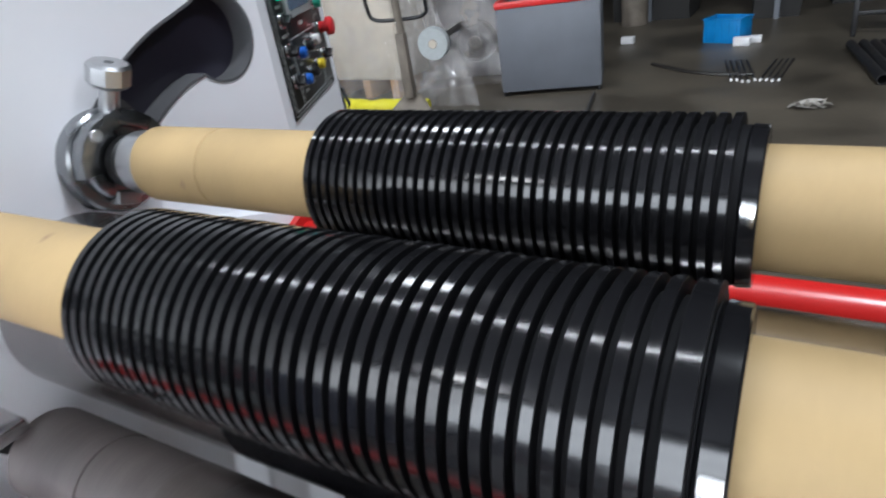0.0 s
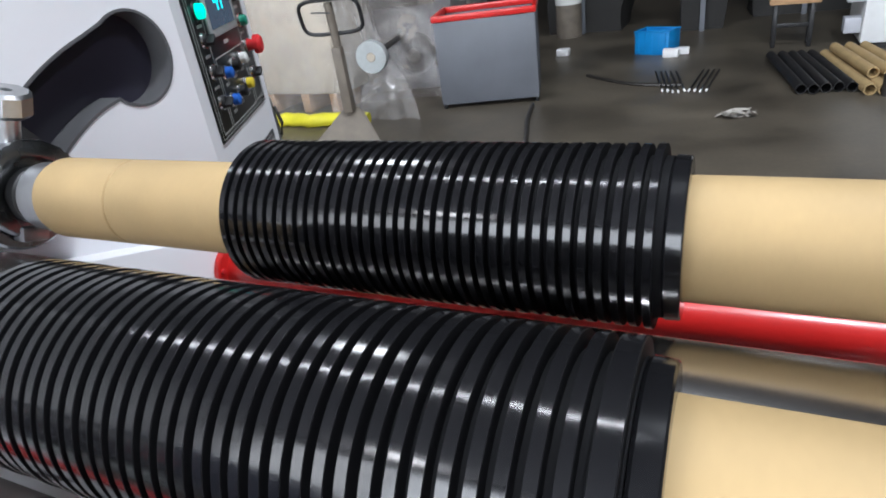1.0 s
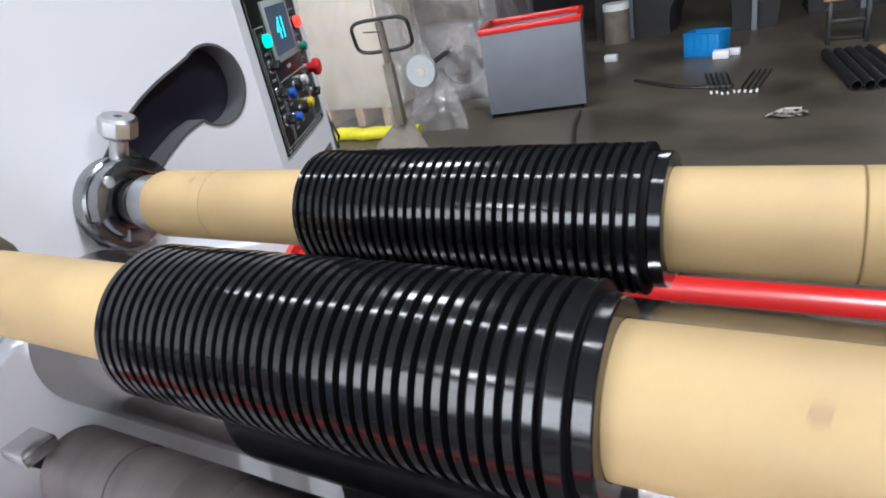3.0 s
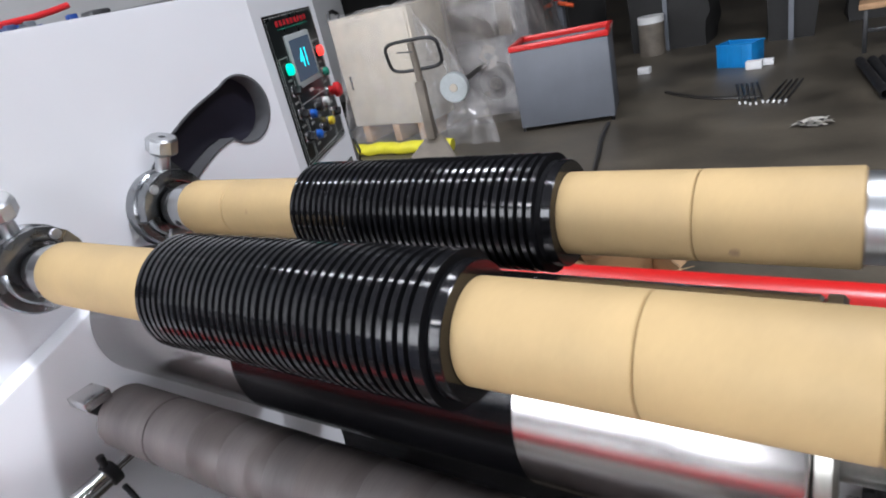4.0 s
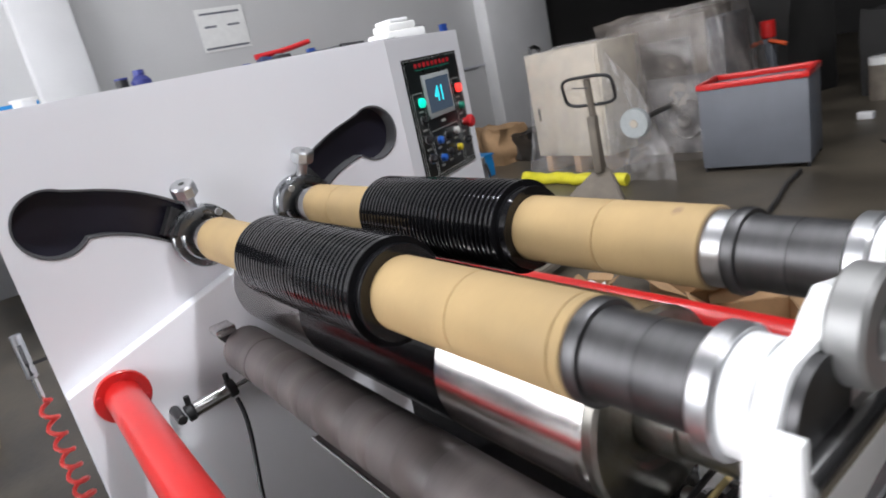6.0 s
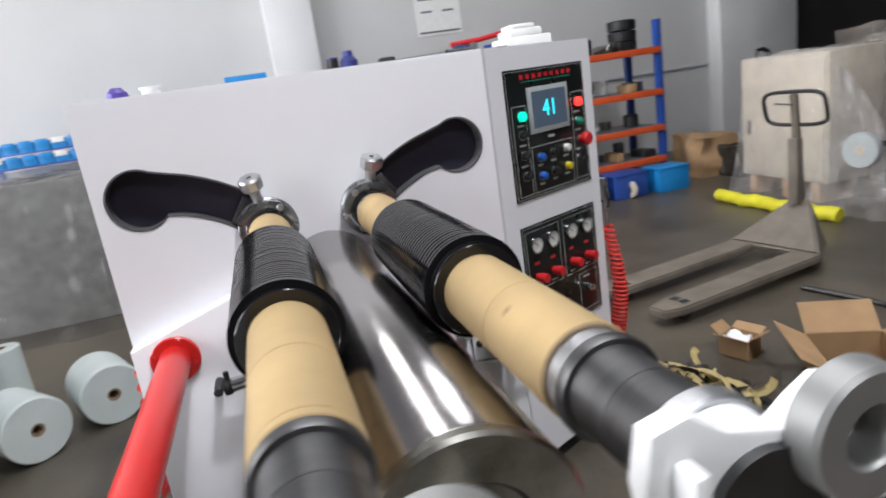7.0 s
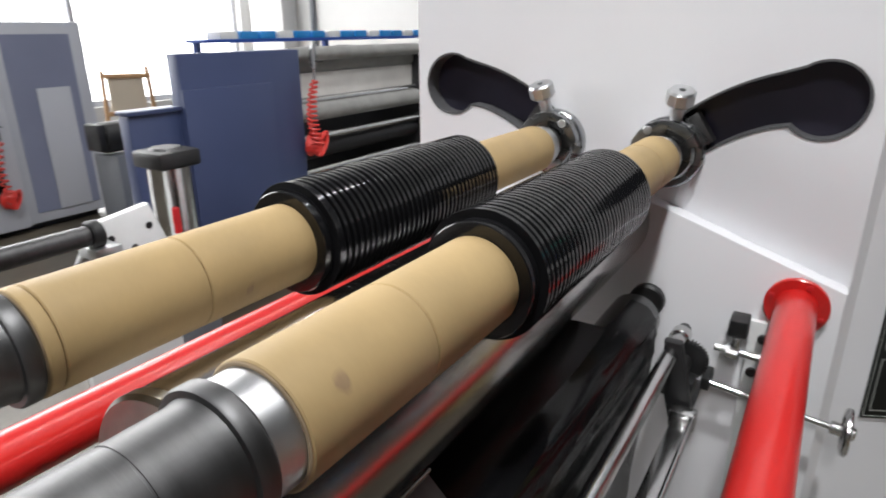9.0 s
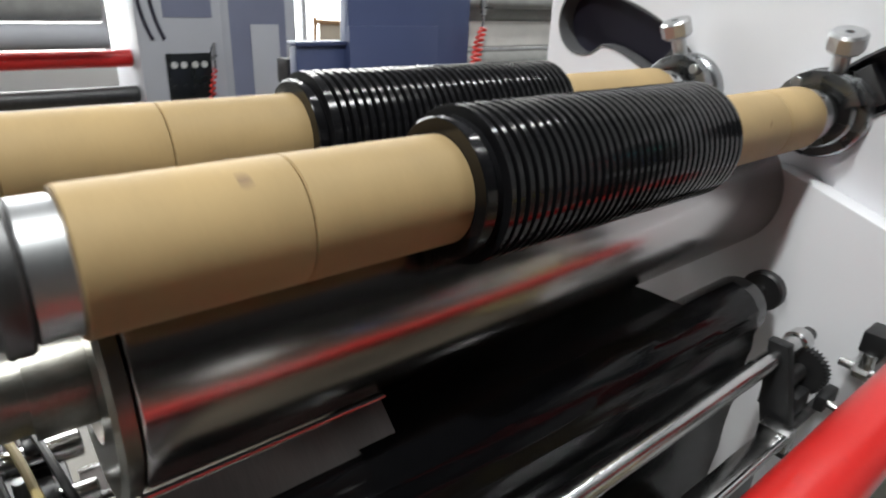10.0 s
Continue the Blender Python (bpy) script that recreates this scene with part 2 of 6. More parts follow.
def ribbon(bm, pts, width, tilt=0.0):
    """A thin strip through the points."""
    last = None
    for i, p in enumerate(pts):
        p = Vector(p)
        d = Vector(pts[min(len(pts) - 1, i + 1)]) - Vector(pts[max(0, i - 1)])
        s = d.cross(Vector((math.sin(tilt), 0, math.cos(tilt))))
        s = (s.normalized() if s.length > 1e-6 else Vector((1, 0, 0))) * width / 2
        row = [bm.verts.new(p + s), bm.verts.new(p - s), bm.verts.new(p - s + Vector((0, 0, 0.0015))), bm.verts.new(p + s + Vector((0, 0, 0.0015)))]
        if last:
            for k in range(4):
                bm.faces.new((last[k], last[(k + 1) % 4], row[(k + 1) % 4], row[k]))
        last = row
    return bm


def lumpy(bm, size, cuts, amount, scale, m=None, seed=0.0, keep_base=True):
    """A crumpled block standing on z = 0."""
    r = bmesh.ops.create_cube(bm, size=1)
    bmesh.ops.subdivide_edges(bm, edges=bm.edges[:], cuts=cuts, use_grid_fill=True)
    for v in bm.verts:
        c = v.co.copy()
        p = Vector((c.x * size[0], c.y * size[1], (c.z + 0.5) * size[2]))
        w = noise.noise_vector(p * scale + Vector((seed, seed * 2, seed * 3))) + 0.5 * noise.noise_vector(p * scale * 2.7 + Vector((seed, 5, 1)))
        f = 1.0 if not keep_base else min(1, (c.z + 0.5) * 5)
        p += Vector(w) * amount * f
        p.z = max(p.z, 0.0)
        v.co = (m @ p) if m else p
    return bm


def drape(a, b, h, flare, pleat, seed, n=150, rows=22, sag=0.06):
    """Film hung over a block of half sizes a, b and height h: pleated sides that spread on the floor, a sagging top."""
    bm = fresh()
    rings = []
    for j in range(rows + 8):
        v = min(1.0, j / rows)
        k = 1.0 if j <= rows else 1.0 - (j - rows) / 8
        ring = []
        for i in range(n):
            u = 2 * math.pi * i / n
            c, w = math.cos(u), math.sin(u)
            x = a * math.copysign(abs(c) ** 0.45, c)
            y = b * math.copysign(abs(w) ** 0.45, w)
            q = Vector((3.2 * c + seed, 3.2 * w, 0.9 * v + seed))
            fold = 1 - 2 * abs(noise.noise(q * 1.6)) + 0.6 * (1 - 2 * abs(noise.noise(q * 3.7)))
            fine = noise.noise(Vector((x * 9 + seed, y * 9, v * h * 9)))
            grow = 1 + flare * (1 - v) ** 2.2 + pleat * fold * (1.15 - 0.75 * v) * (0.3 + 0.7 * k) + 0.018 * fine
            z = h * v * (1 + 0.03 * noise.noise(Vector((x * 3, y * 3, seed)))) - sag * (1 - k) * (0.6 + noise.noise(Vector((x * k * 4, y * k * 4, seed * 2))))
            ring.append(bm.verts.new((x * grow * max(k, 0.02), y * grow * max(k, 0.02), max(0.001, z + 0.012 * fine * (1 if j else 0)))))
        rings.append(ring)
    for p, q in zip(rings, rings[1:]):
        for i in range(n):
            bm.faces.new((p[i], p[(i + 1) % n], q[(i + 1) % n], q[i]))
    bm.faces.new(rings[-1])
    return bm


def text_mesh(name, s, size, m, material, parent, label=""):
    cu = bpy.data.curves.new(name, "FONT")
    cu.body, cu.size, cu.align_x, cu.align_y, cu.extrude = s, size, "CENTER", "CENTER", 0.0004
    tmp = new("scratch", cu)
    me = bpy.data.meshes.new_from_object(tmp.evaluated_get(bpy.context.evaluated_depsgraph_get()))
    bpy.data.objects.remove(tmp)
    me.transform(m)
    me.materials.clear()
    me.materials.append(material)
    me.name = name
    ob = new(name, me)
    ob.parent = parent
    if label:
        ob["label"] = label
    return ob


# ---- setting ----
X0, X1, Y0, Y1, ZC = -5.0, 15.0, -6.6, 13.0, 5.6
floor = tagged(link("floor", box(fresh(), X0 - 0.3, X1 + 0.3, Y0 - 0.3, Y1 + 0.3, -0.2, 0), FLOOR, smooth=False), "worn grey-brown concrete workshop floor with stains", "floor", kind="structure")
# Roof added out of view to close the hall; dark keeps reflections black.
tagged(link("ceiling", box(fresh(), X0 - 0.3, X1 + 0.3, Y0 - 0.3, Y1 + 0.3, ZC, ZC + 0.2), ROOF, smooth=False), "unseen hall roof, coloured dark as if unlit", "ceiling", kind="structure")
tagged(link("wall_west", box(fresh(), X0 - 0.3, X0, Y0, 6.3, 0, ZC), WALL, smooth=False), "pale grey plastered wall", "wall", kind="structure")
# Far west and north walls carry the painted shade colour.
tagged(link("wall_far_west", box(fresh(), X0 - 0.3, X0, 6.3, Y1, 0, ZC), DARKWALL, smooth=False), "wall coloured near-black for the unlit bay beside the pillar", "wall", kind="structure")
# Wall added out of view, set far off to limit bounced light.
tagged(link("unseen_wall_east", box(fresh(), X1, X1 + 0.3, Y0, Y1, 0, ZC), WALL, smooth=False), "pale grey plastered wall", "wall", kind="structure")
tagged(link("wall_north", box(fresh(), X0, X1, Y1, Y1 + 0.3, 0, ZC), DARKWALL, smooth=False), "end wall of the hall, coloured near-black as unlit", "wall", kind="structure")
bm = fresh()
WX0, WX1, WZ0, WZ1 = -4.85, 3.9, 0.3, 4.9
box(bm, X0, WX0, Y0 - 0.3, Y0, 0, ZC)
box(bm, WX1, X1, Y0 - 0.3, Y0, 0, ZC)
box(bm, WX0, WX1, Y0 - 0.3, Y0, 0, WZ0)
box(bm, WX0, WX1, Y0 - 0.3, Y0, WZ1, ZC)
tagged(link("wall_south", bm, WALL, smooth=False), "pale plastered wall with a wide window", "wall", kind="structure")
win = tagged(empty("window_1"), "wide steel-framed factory window full of daylight", "window", kind="structure")
for i in range(5):
    x = WX0 + (WX1 - WX0) * i / 4
    part("mullion", box(fresh(), x - 0.03, x + 0.03, Y0 - 0.18, Y0 - 0.12, WZ0, WZ1, 0.004), PALEGREY, win)
for z in (WZ0 + 0.03, 1.9, 3.4, WZ1 - 0.03):
    part("transom", box(fresh(), WX0, WX1, Y0 - 0.178, Y0 - 0.122, z - 0.03, z + 0.03, 0.004), PALEGREY, win)
tagged(link("backdrop", box(fresh(), WX0 - 1, WX1 + 1, Y0 - 1.1, Y0 - 1.05, 0, 6), DAYLIGHT, smooth=False), "overcast daylight outside the window", "backdrop", kind="structure")
for y0, y1 in ((0.20, 0.64), (5.2, 6.3)):
    tagged(link("pillar", box(fresh(), X0, X0 + 0.22, y0, y1, 0, ZC, 0.012), PILLAR), "square painted pillar standing against the wall", "pillar", kind="structure")
tagged(link("pillar", box(fresh(), X0, X0 + 0.26, -6.3, -5.72, 0, ZC, 0.012), PILLAR), "square painted pillar in the corner by the window", "pillar", kind="structure")
tagged(link("conduit", rod(fresh(), (X0 + 0.03, -5.42, 0.3), (X0 + 0.03, -5.42, ZC), 0.035), GREYBIN), "dark vertical pipe on the wall beside the pillar", "pipe", kind="structure")
tagged(link("conduit", rod(fresh(), (X0 + 0.02, -2.75, 0.3), (X0 + 0.02, -2.75, ZC), 0.016), PALEGREY), "thin vertical conduit on the wall", "conduit", kind="structure")
tagged(link("wall_rail", box(fresh(), X0, X0 + 0.03, 0.64, 5.2, 0.93, 0.96, 0.004), PALEGREY), "thin grey rail along the wall", "rail", kind="structure")

# wall notice, writing not readable
notice = tagged(empty("wall_notice", pose(X0 + 0.004, 1.93, 1.86)), "white paper notice pinned to the wall", "notice")
part("sheet", box(fresh(), 0, 0.004, -0.24, 0.24, -0.2, 0.2), WHITEPLASTIC, notice)
for z, a, b in ((0.15, -0.2, 0.2), (0.03, -0.18, -0.06), (0.03, 0.05, 0.17), (-0.17, -0.22, 0.22)):
    part("bar", box(fresh(), 0.004, 0.006, a, b, z - 0.010, z + 0.010), GREYBIN, notice)

# ---- machine ----
YA, YB, YM, ZR = 0.110, -0.120, -0.004, 0.884
RC, RT = 0.0442, 0.0655
PIVOT = {1: (0.366, 0.641), -1: (-0.373, 0.641)}
BIG = {1: (0.348, 0.989), -1: (-0.371, 0.989)}
ZT = 1.198


def slot_outline(s, grow=0.0):
    """The arc-shaped opening for a swing arm, as (y, z)."""
    (py, pz), (cy, cz) = PIVOT[s], BIG[s]
    ry, rz = cy - py, cz - pz
    R, th0 = math.hypot(ry, rz), math.atan2(rz, s * ry)
    ho, hi, rb = 0.053 + grow, 0.037 + grow, 0.0655 + grow
    pts = []
    end, n = radians(141), 16
    def at(r, th):
        return (py + s * r * math.cos(th), pz + r * math.sin(th))
    offo, offi = math.asin(ho / rb), math.asin(hi / rb)
    so, si = math.sqrt(rb * rb - ho * ho) / R + 0.06, math.sqrt(rb * rb - hi * hi) / R + 0.10
    for i in range(n + 1):
        pts.append(at(R + ho - 0.010 * (1 - i / n), end + (th0 + so - end) * i / n))
    er, et = (math.cos(th0), math.sin(th0)), (math.sin(th0), -math.cos(th0))
    c0 = (R * math.cos(th0), R * math.sin(th0))
    a0, a1 = math.pi - offo - 0.10, -(math.pi - offi - 0.12)
    for i in range(29):
        a = a0 + (a1 - a0) * i / 28
        y = c0[0] + rb * (math.cos(a) * et[0] + math.sin(a) * er[0])
        z = c0[1] + rb * (math.cos(a) * et[1] + math.sin(a) * er[1])
        pts.append((py + s * y, pz + z))
    for i in range(n + 1):
        pts.append(at(R - hi, th0 + si + (end - th0 - si) * i / n))
    ex, ez = at(R, end)
    for i in range(1, 8):
        a = math.pi * i / 8
        r = R + 0.003 - 0.040 * math.cos(a)
        pts.append(at(r, end + 0.04 * math.sin(a) / R))
    return pts


def holed_plate(outer, holes, x0, x1):
    bm = fresh()
    for loop in [outer] + holes:
        vs = [bm.verts.new((x1, y, z)) for y, z in loop]
        for i in range(len(vs)):
            bm.edges.new((vs[i], vs[(i + 1) % len(vs)]))
    bmesh.ops.triangle_fill(bm, edges=bm.edges[:], use_beauty=True, use_dissolve=False)
    out = bmesh.ops.extrude_face_region(bm, geom=bm.faces[:])
    for v in out["geom"]:
        if isinstance(v, bmesh.types.BMVert):
            v.co.x = x0
    bmesh.ops.recalc_face_normals(bm, faces=bm.faces)
    return bm


def prism(bm, plan, z0, z1):
    a = [bm.verts.new((x, y, z0)) for x, y in plan]
    b = [bm.verts.new((x, y, z1)) for x, y in plan]
    bm.faces.new(a[::-1])
    bm.faces.new(b)
    for i in range(len(plan)):
        j = (i + 1) % len(plan)
        bm.faces.new((a[i], a[j], b[j], b[i]))
    bmesh.ops.recalc_face_normals(bm, faces=bm.faces)
    return bm


cabinet = tagged(empty("slitter_cabinet"), "white enamelled side cabinet of a tape slitting machine", "machine cabinet")
P0, P1 = Vector((-0.020, 0.455)), Vector((-0.2055, 0.843))
part("side_panel", holed_plate([(-0.461, 0.05), (0.440, 0.05), (0.440, ZT), (-0.461, ZT)], [slot_outline(1), slot_outline(-1)], -0.012, 0), WHITE, cabinet)
# One dark sheet stands in for the dim inside of the cabinet.
part("slot_shade", plate(fresh(), [(-0.455, 0.8), (0.434, 0.8), (0.434, 1.12), (-0.455, 1.12)], -0.05, -0.04), SLOT, cabinet, "dark sheet added behind the slots for their shaded inside")
for s in (1, -1):
    o, inn = slot_outline(s, 0.0015), slot_outline(s, -0.0025)
    bm = fresh()
    loops = [[bm.verts.new((x, y, z)) for y, z in pts] for x, pts in ((-0.040, o), (0.0015, o), (0.0015, inn), (-0.040, inn))]
    for a, b in zip(loops, loops[1:] + loops[:1]):
        for i in range(len(a)):
            j = (i + 1) % len(a)
            bm.faces.new((a[i], a[j], b[j], b[i]))
    bmesh.ops.recalc_face_normals(bm, faces=bm.faces)
    part("slot_edging", bm, SLOTEDGE, cabinet, "grey edging of the arm slot")
part("corner_strip", prism(fresh(), [(0, 0.440), (P0.x, P0.y), (P0.x - 0.012, P0.y - 0.005), (-0.012, 0.434)], 0.05, ZT), WHITE, cabinet)
part("operator_face", prism(fresh(), [P0[:], P1[:], (P1.x - 0.02, P1.y - 0.012), (P0.x - 0.011, P0.y - 0.005)], 0.05, ZT), WHITE, cabinet)
part("end_plate", prism(fresh(), [(P1.x - 0.0202, P1.y - 0.012), (P1.x - 0.26, P1.y - 0.012), (P1.x - 0.26, P1.y - 0.026), (P1.x - 0.0202, P1.y - 0.026)], 0.05, ZT), WHITE, cabinet)
part("end_plate", box(fresh(), -0.46, -0.0122, -0.461, -0.449, 0.05, ZT), WHITE, cabinet)
part("top_plate", prism(fresh(), [(-0.001, -0.460), (-0.001, 0.440), (P0.x - 0.001, P0.y), (P1.x, P1.y - 0.001), (P1.x - 0.26, P1.y - 0.002), (-0.46, 0.5), (-0.46, -0.460)], ZT, ZT + 0.004), WHITE, cabinet)
part("back_plate", box(fresh(), -0.475, -0.461, -0.461, 0.83, 0.05, ZT), WHITE, cabinet)
# Set-back black block draws the shadow beneath the cabinet.
part("plinth", prism(fresh(), [(-0.03, -0.44), (-0.03, 0.43), (P1.x - 0.03, P1.y - 0.04), (-0.44, 0.8), (-0.44, -0.44)], 0, 0.05), BLACK, cabinet, "black recessed block put in for the shadow under the cabinet")
part("lower_plate", plate(fresh(), [(-0.459, 0.06), (-0.459, 0.676), (-0.09, 0.796), (0.09, 0.796), (0.437, 0.676), (0.437, 0.06)], 0.0005, 0.045, 0.004), WHITE, cabinet)

# operator boards
FACE = Matrix.Translation((P0.x, P0.y, 0)) @ pose(0, 0, 0, 0, 0, math.degrees(math.atan2((P1 - P0).y, (P1 - P0).x)) - 90)
U0, BW = 0.052, 0.333


def on_face(u, v, z0, z1, d=0.0):
    return FACE @ Matrix.Translation((d, U0 + u * BW, z1 - v * (z1 - z0)))


def board(z0, z1, label):
    bm = box(fresh(), 0.0003, 0.004, U0, U0 + BW, z0, z1, 0.001, FACE)
    return part("control_board", bm, BOARD, cabinet, label)


def frame_line(u0, v0, u1, v1, z0, z1, parent, w=0.0016):
    bm = fresh()
    ya, yb, za, zb = U0 + u0 * BW, U0 + u1 * BW, z1 - v1 * (z1 - z0), z1 - v0 * (z1 - z0)
    for a, b, c, d in ((ya, yb, za, za + w), (ya, yb, zb - w, zb), (ya, ya + w, za + w, zb - w), (yb - w, yb, za + w, zb - w)):
        box(bm, 0.0042, 0.0047, a, b, c, d, 0, FACE)
    part("printed_frame", bm, LINE, parent)


def bar_text(u, v, w, h, z0, z1, parent, m=LINE):
    y, z = U0 + u * BW, z1 - v * (z1 - z0)
    part("printed_bar", box(fresh(), 0.0042, 0.0047, y - w / 2, y + w / 2, z - h / 2, z + h / 2, 0, FACE), m, parent)


def button(u, v, z0, z1, parent, m, kind="push_button", r=0.011, h=0.014, label=""):
    bm = lathe(fresh(), [(0.004, 0), (0.004, r + 0.004), (0.008, r + 0.003), (0.008, r)], 20, on_face(u, v, z0, z1))
    part("button_collar", bm, CHROME if kind != "lamp" else BLACK, parent)
    if kind == "selector_knob":
        bm = lathe(fresh(), [(0.008, 0), (0.008, r), (0.013, r * 0.95), (0.013, 0)], 20, on_face(u, v, z0, z1))
        box(bm, 0.012, 0.024, -r * 0.95, r * 0.95, -0.0035, 0.0035, 0.001, on_face(u, v, z0, z1) @ pose(0, 0, 0, 35, 0, 0))
    elif kind == "emergency_stop":
        bm = lathe(fresh(), [(0.006, 0), (0.006, 0.012), (0.02, 0.011), (0.022, 0.019), (0.032, 0.0195), (0.037, 0.015), (0.038, 0)], 24, on_face(u, v, z0, z1))
    else:
        bm = lathe(fresh(), [(0.007, 0), (0.007, r), (0.004 + h, r * 0.96), (0.006 + h, r * 0.7), (0.0065 + h, 0)], 20, on_face(u, v, z0, z1))
    part(kind, bm, m, parent, label)


ZA0, ZA1 = 0.806, 1.143
upper = board(ZA0, ZA1, "black operator board with lit display and push buttons")
for i in range(9):
    bar_text(0.2 + 0.075 * i, 0.062, 0.014, 0.012, ZA0, ZA1, upper, REDPRINT)
bar_text(0.5, 0.098, 0.21, 0.0022, ZA0, ZA1, upper, GREENKNOB)
frame_line(0.012, 0.015, 0.988, 0.985, ZA0, ZA1, upper, 0.001)
frame_line(0.045, 0.27, 0.21, 0.965, ZA0, ZA1, upper)
frame_line(0.80, 0.235, 0.97, 0.955, ZA0, ZA1, upper)
frame_line(0.235, 0.60, 0.765, 0.965, ZA0, ZA1, upper)
y0, y1 = U0 + 0.235 * BW, U0 + 0.745 * BW
za, zb = ZA1 - 0.50 * 0.337, ZA1 - 0.145 * 0.337
bez = part("display", box(fresh(), 0.0042, 0.010, y0, y1, za, zb, 0.002, FACE), BEZEL, cabinet, "grey-framed lit numeric display")
part("screen", box(fresh(), 0.0102, 0.0108, y0 + 0.014, y1 - 0.012, za + 0.014, zb - 0.012, 0, FACE), GLASS, bez)
text_mesh("digits", "41", 0.062, FACE @ Matrix.Translation((0.0112, (y0 + y1) / 2 + 0.000, (za + zb) / 2)) @ pose(0, 0, 0, 90, 0, 90), CYAN, bez, "glowing cyan digits")
bar_text(0.5, 0.545, 0.026, 0.007, ZA0, ZA1, upper)
button(0.14, 0.35, ZA0, ZA1, upper, GREENLAMP, "lamp", 0.013, label="lit green lamp")
button(0.87, 0.32, ZA0, ZA1, upper, REDLAMP, "lamp", 0.013, label="lit red lamp")
button(0.87, 0.48, ZA0, ZA1, upper, GREENKNOB, label="green push button")
button(0.885, 0.63, ZA0, ZA1, upper, REDKNOB, "emergency_stop", label="red mushroom stop button")
button(0.86, 0.79, ZA0, ZA1, upper, BLACK, "selector_knob")
for v in (0.49, 0.65, 0.81):
    button(0.14, v, ZA0, ZA1, upper, BLACK, "selector_knob")
for u, v, m in ((0.33, 0.69, BLUEKNOB), (0.5, 0.68, BLACK), (0.67, 0.67, WHITEPLASTIC), (0.33, 0.84, BLUEKNOB), (0.5, 0.83, BLACK), (0.67, 0.82, YELLOWKNOB)):
    button(u, v, ZA0, ZA1, upper, m)
    bar_text(u, v + 0.062, 0.022, 0.006, ZA0, ZA1, upper)
for u, v in ((0.14, 0.42), (0.14, 0.57), (0.14, 0.73), (0.87, 0.40), (0.87, 0.55), (0.86, 0.71)):
    bar_text(u, v, 0.026, 0.005, ZA0, ZA1, upper)
ZB0, ZB1 = 0.408, 0.738
lower = board(ZB0, ZB1, "black pneumatic board with gauges and regulator knobs")
frame_line(0.012, 0.015, 0.988, 0.985, ZB0, ZB1, lower, 0.001)
frame_line(0.04, 0.05, 0.47, 0.56, ZB0, ZB1, lower)
frame_line(0.52, 0.05, 0.96, 0.56, ZB0, ZB1, lower)
frame_line(0.04, 0.62, 0.28, 0.95, ZB0, ZB1, lower)
frame_line(0.69, 0.60, 0.95, 0.95, ZB0, ZB1, lower)
for u in (0.15, 0.36, 0.62, 0.84):
    bm = lathe(fresh(), [(0.004, 0), (0.004, 0.024), (0.014, 0.024), (0.016, 0.021), (0.012, 0.0205)], 28, on_face(u, 0.17, ZB0, ZB1))
    gp = part("gauge", bm, CHROME, lower, "round pressure gauge with white dial")
    part("dial", lathe(fresh(), [(0.0125, 0.0202), (0.0127, 0)], 28, on_face(u, 0.17, ZB0, ZB1)), DIAL, lower)
    part("needle", box(fresh(), 0.0132, 0.0138, -0.0008, 0.0008, -0.003, 0.015, 0, on_face(u, 0.17, ZB0, ZB1) @ pose(0, 0, 0, 50, 0, 0)), BLACK, lower)
    bm = lathe(fresh(), [(0.004, 0), (0.004, 0.012), (0.016, 0.011), (0.018, 0.014), (0.036, 0.013), (0.038, 0)], 18, on_face(u, 0.45, ZB0, ZB1))
    part("regulator_knob", bm, REDKNOB, lower, "red regulator knob")
    bar_text(u, 0.33, 0.02, 0.008, ZB0, ZB1, lower, REDPRINT)
    bar_text(u, 0.53, 0.024, 0.004, ZB0, ZB1, lower)
for u, v in ((0.15, 0.80), (0.80, 0.74)):
    bm = lathe(fresh(), [(0.004, 0), (0.004, 0.013), (0.02, 0.012), (0.022, 0.008), (0.03, 0.007), (0.03, 0)], 18, on_face(u, v, ZB0, ZB1))
    part("valve_knob", bm, CHROME, lower, "silver valve knob")
    bar_text(u, v - 0.1, 0.03, 0.005, ZB0, ZB1, lower)

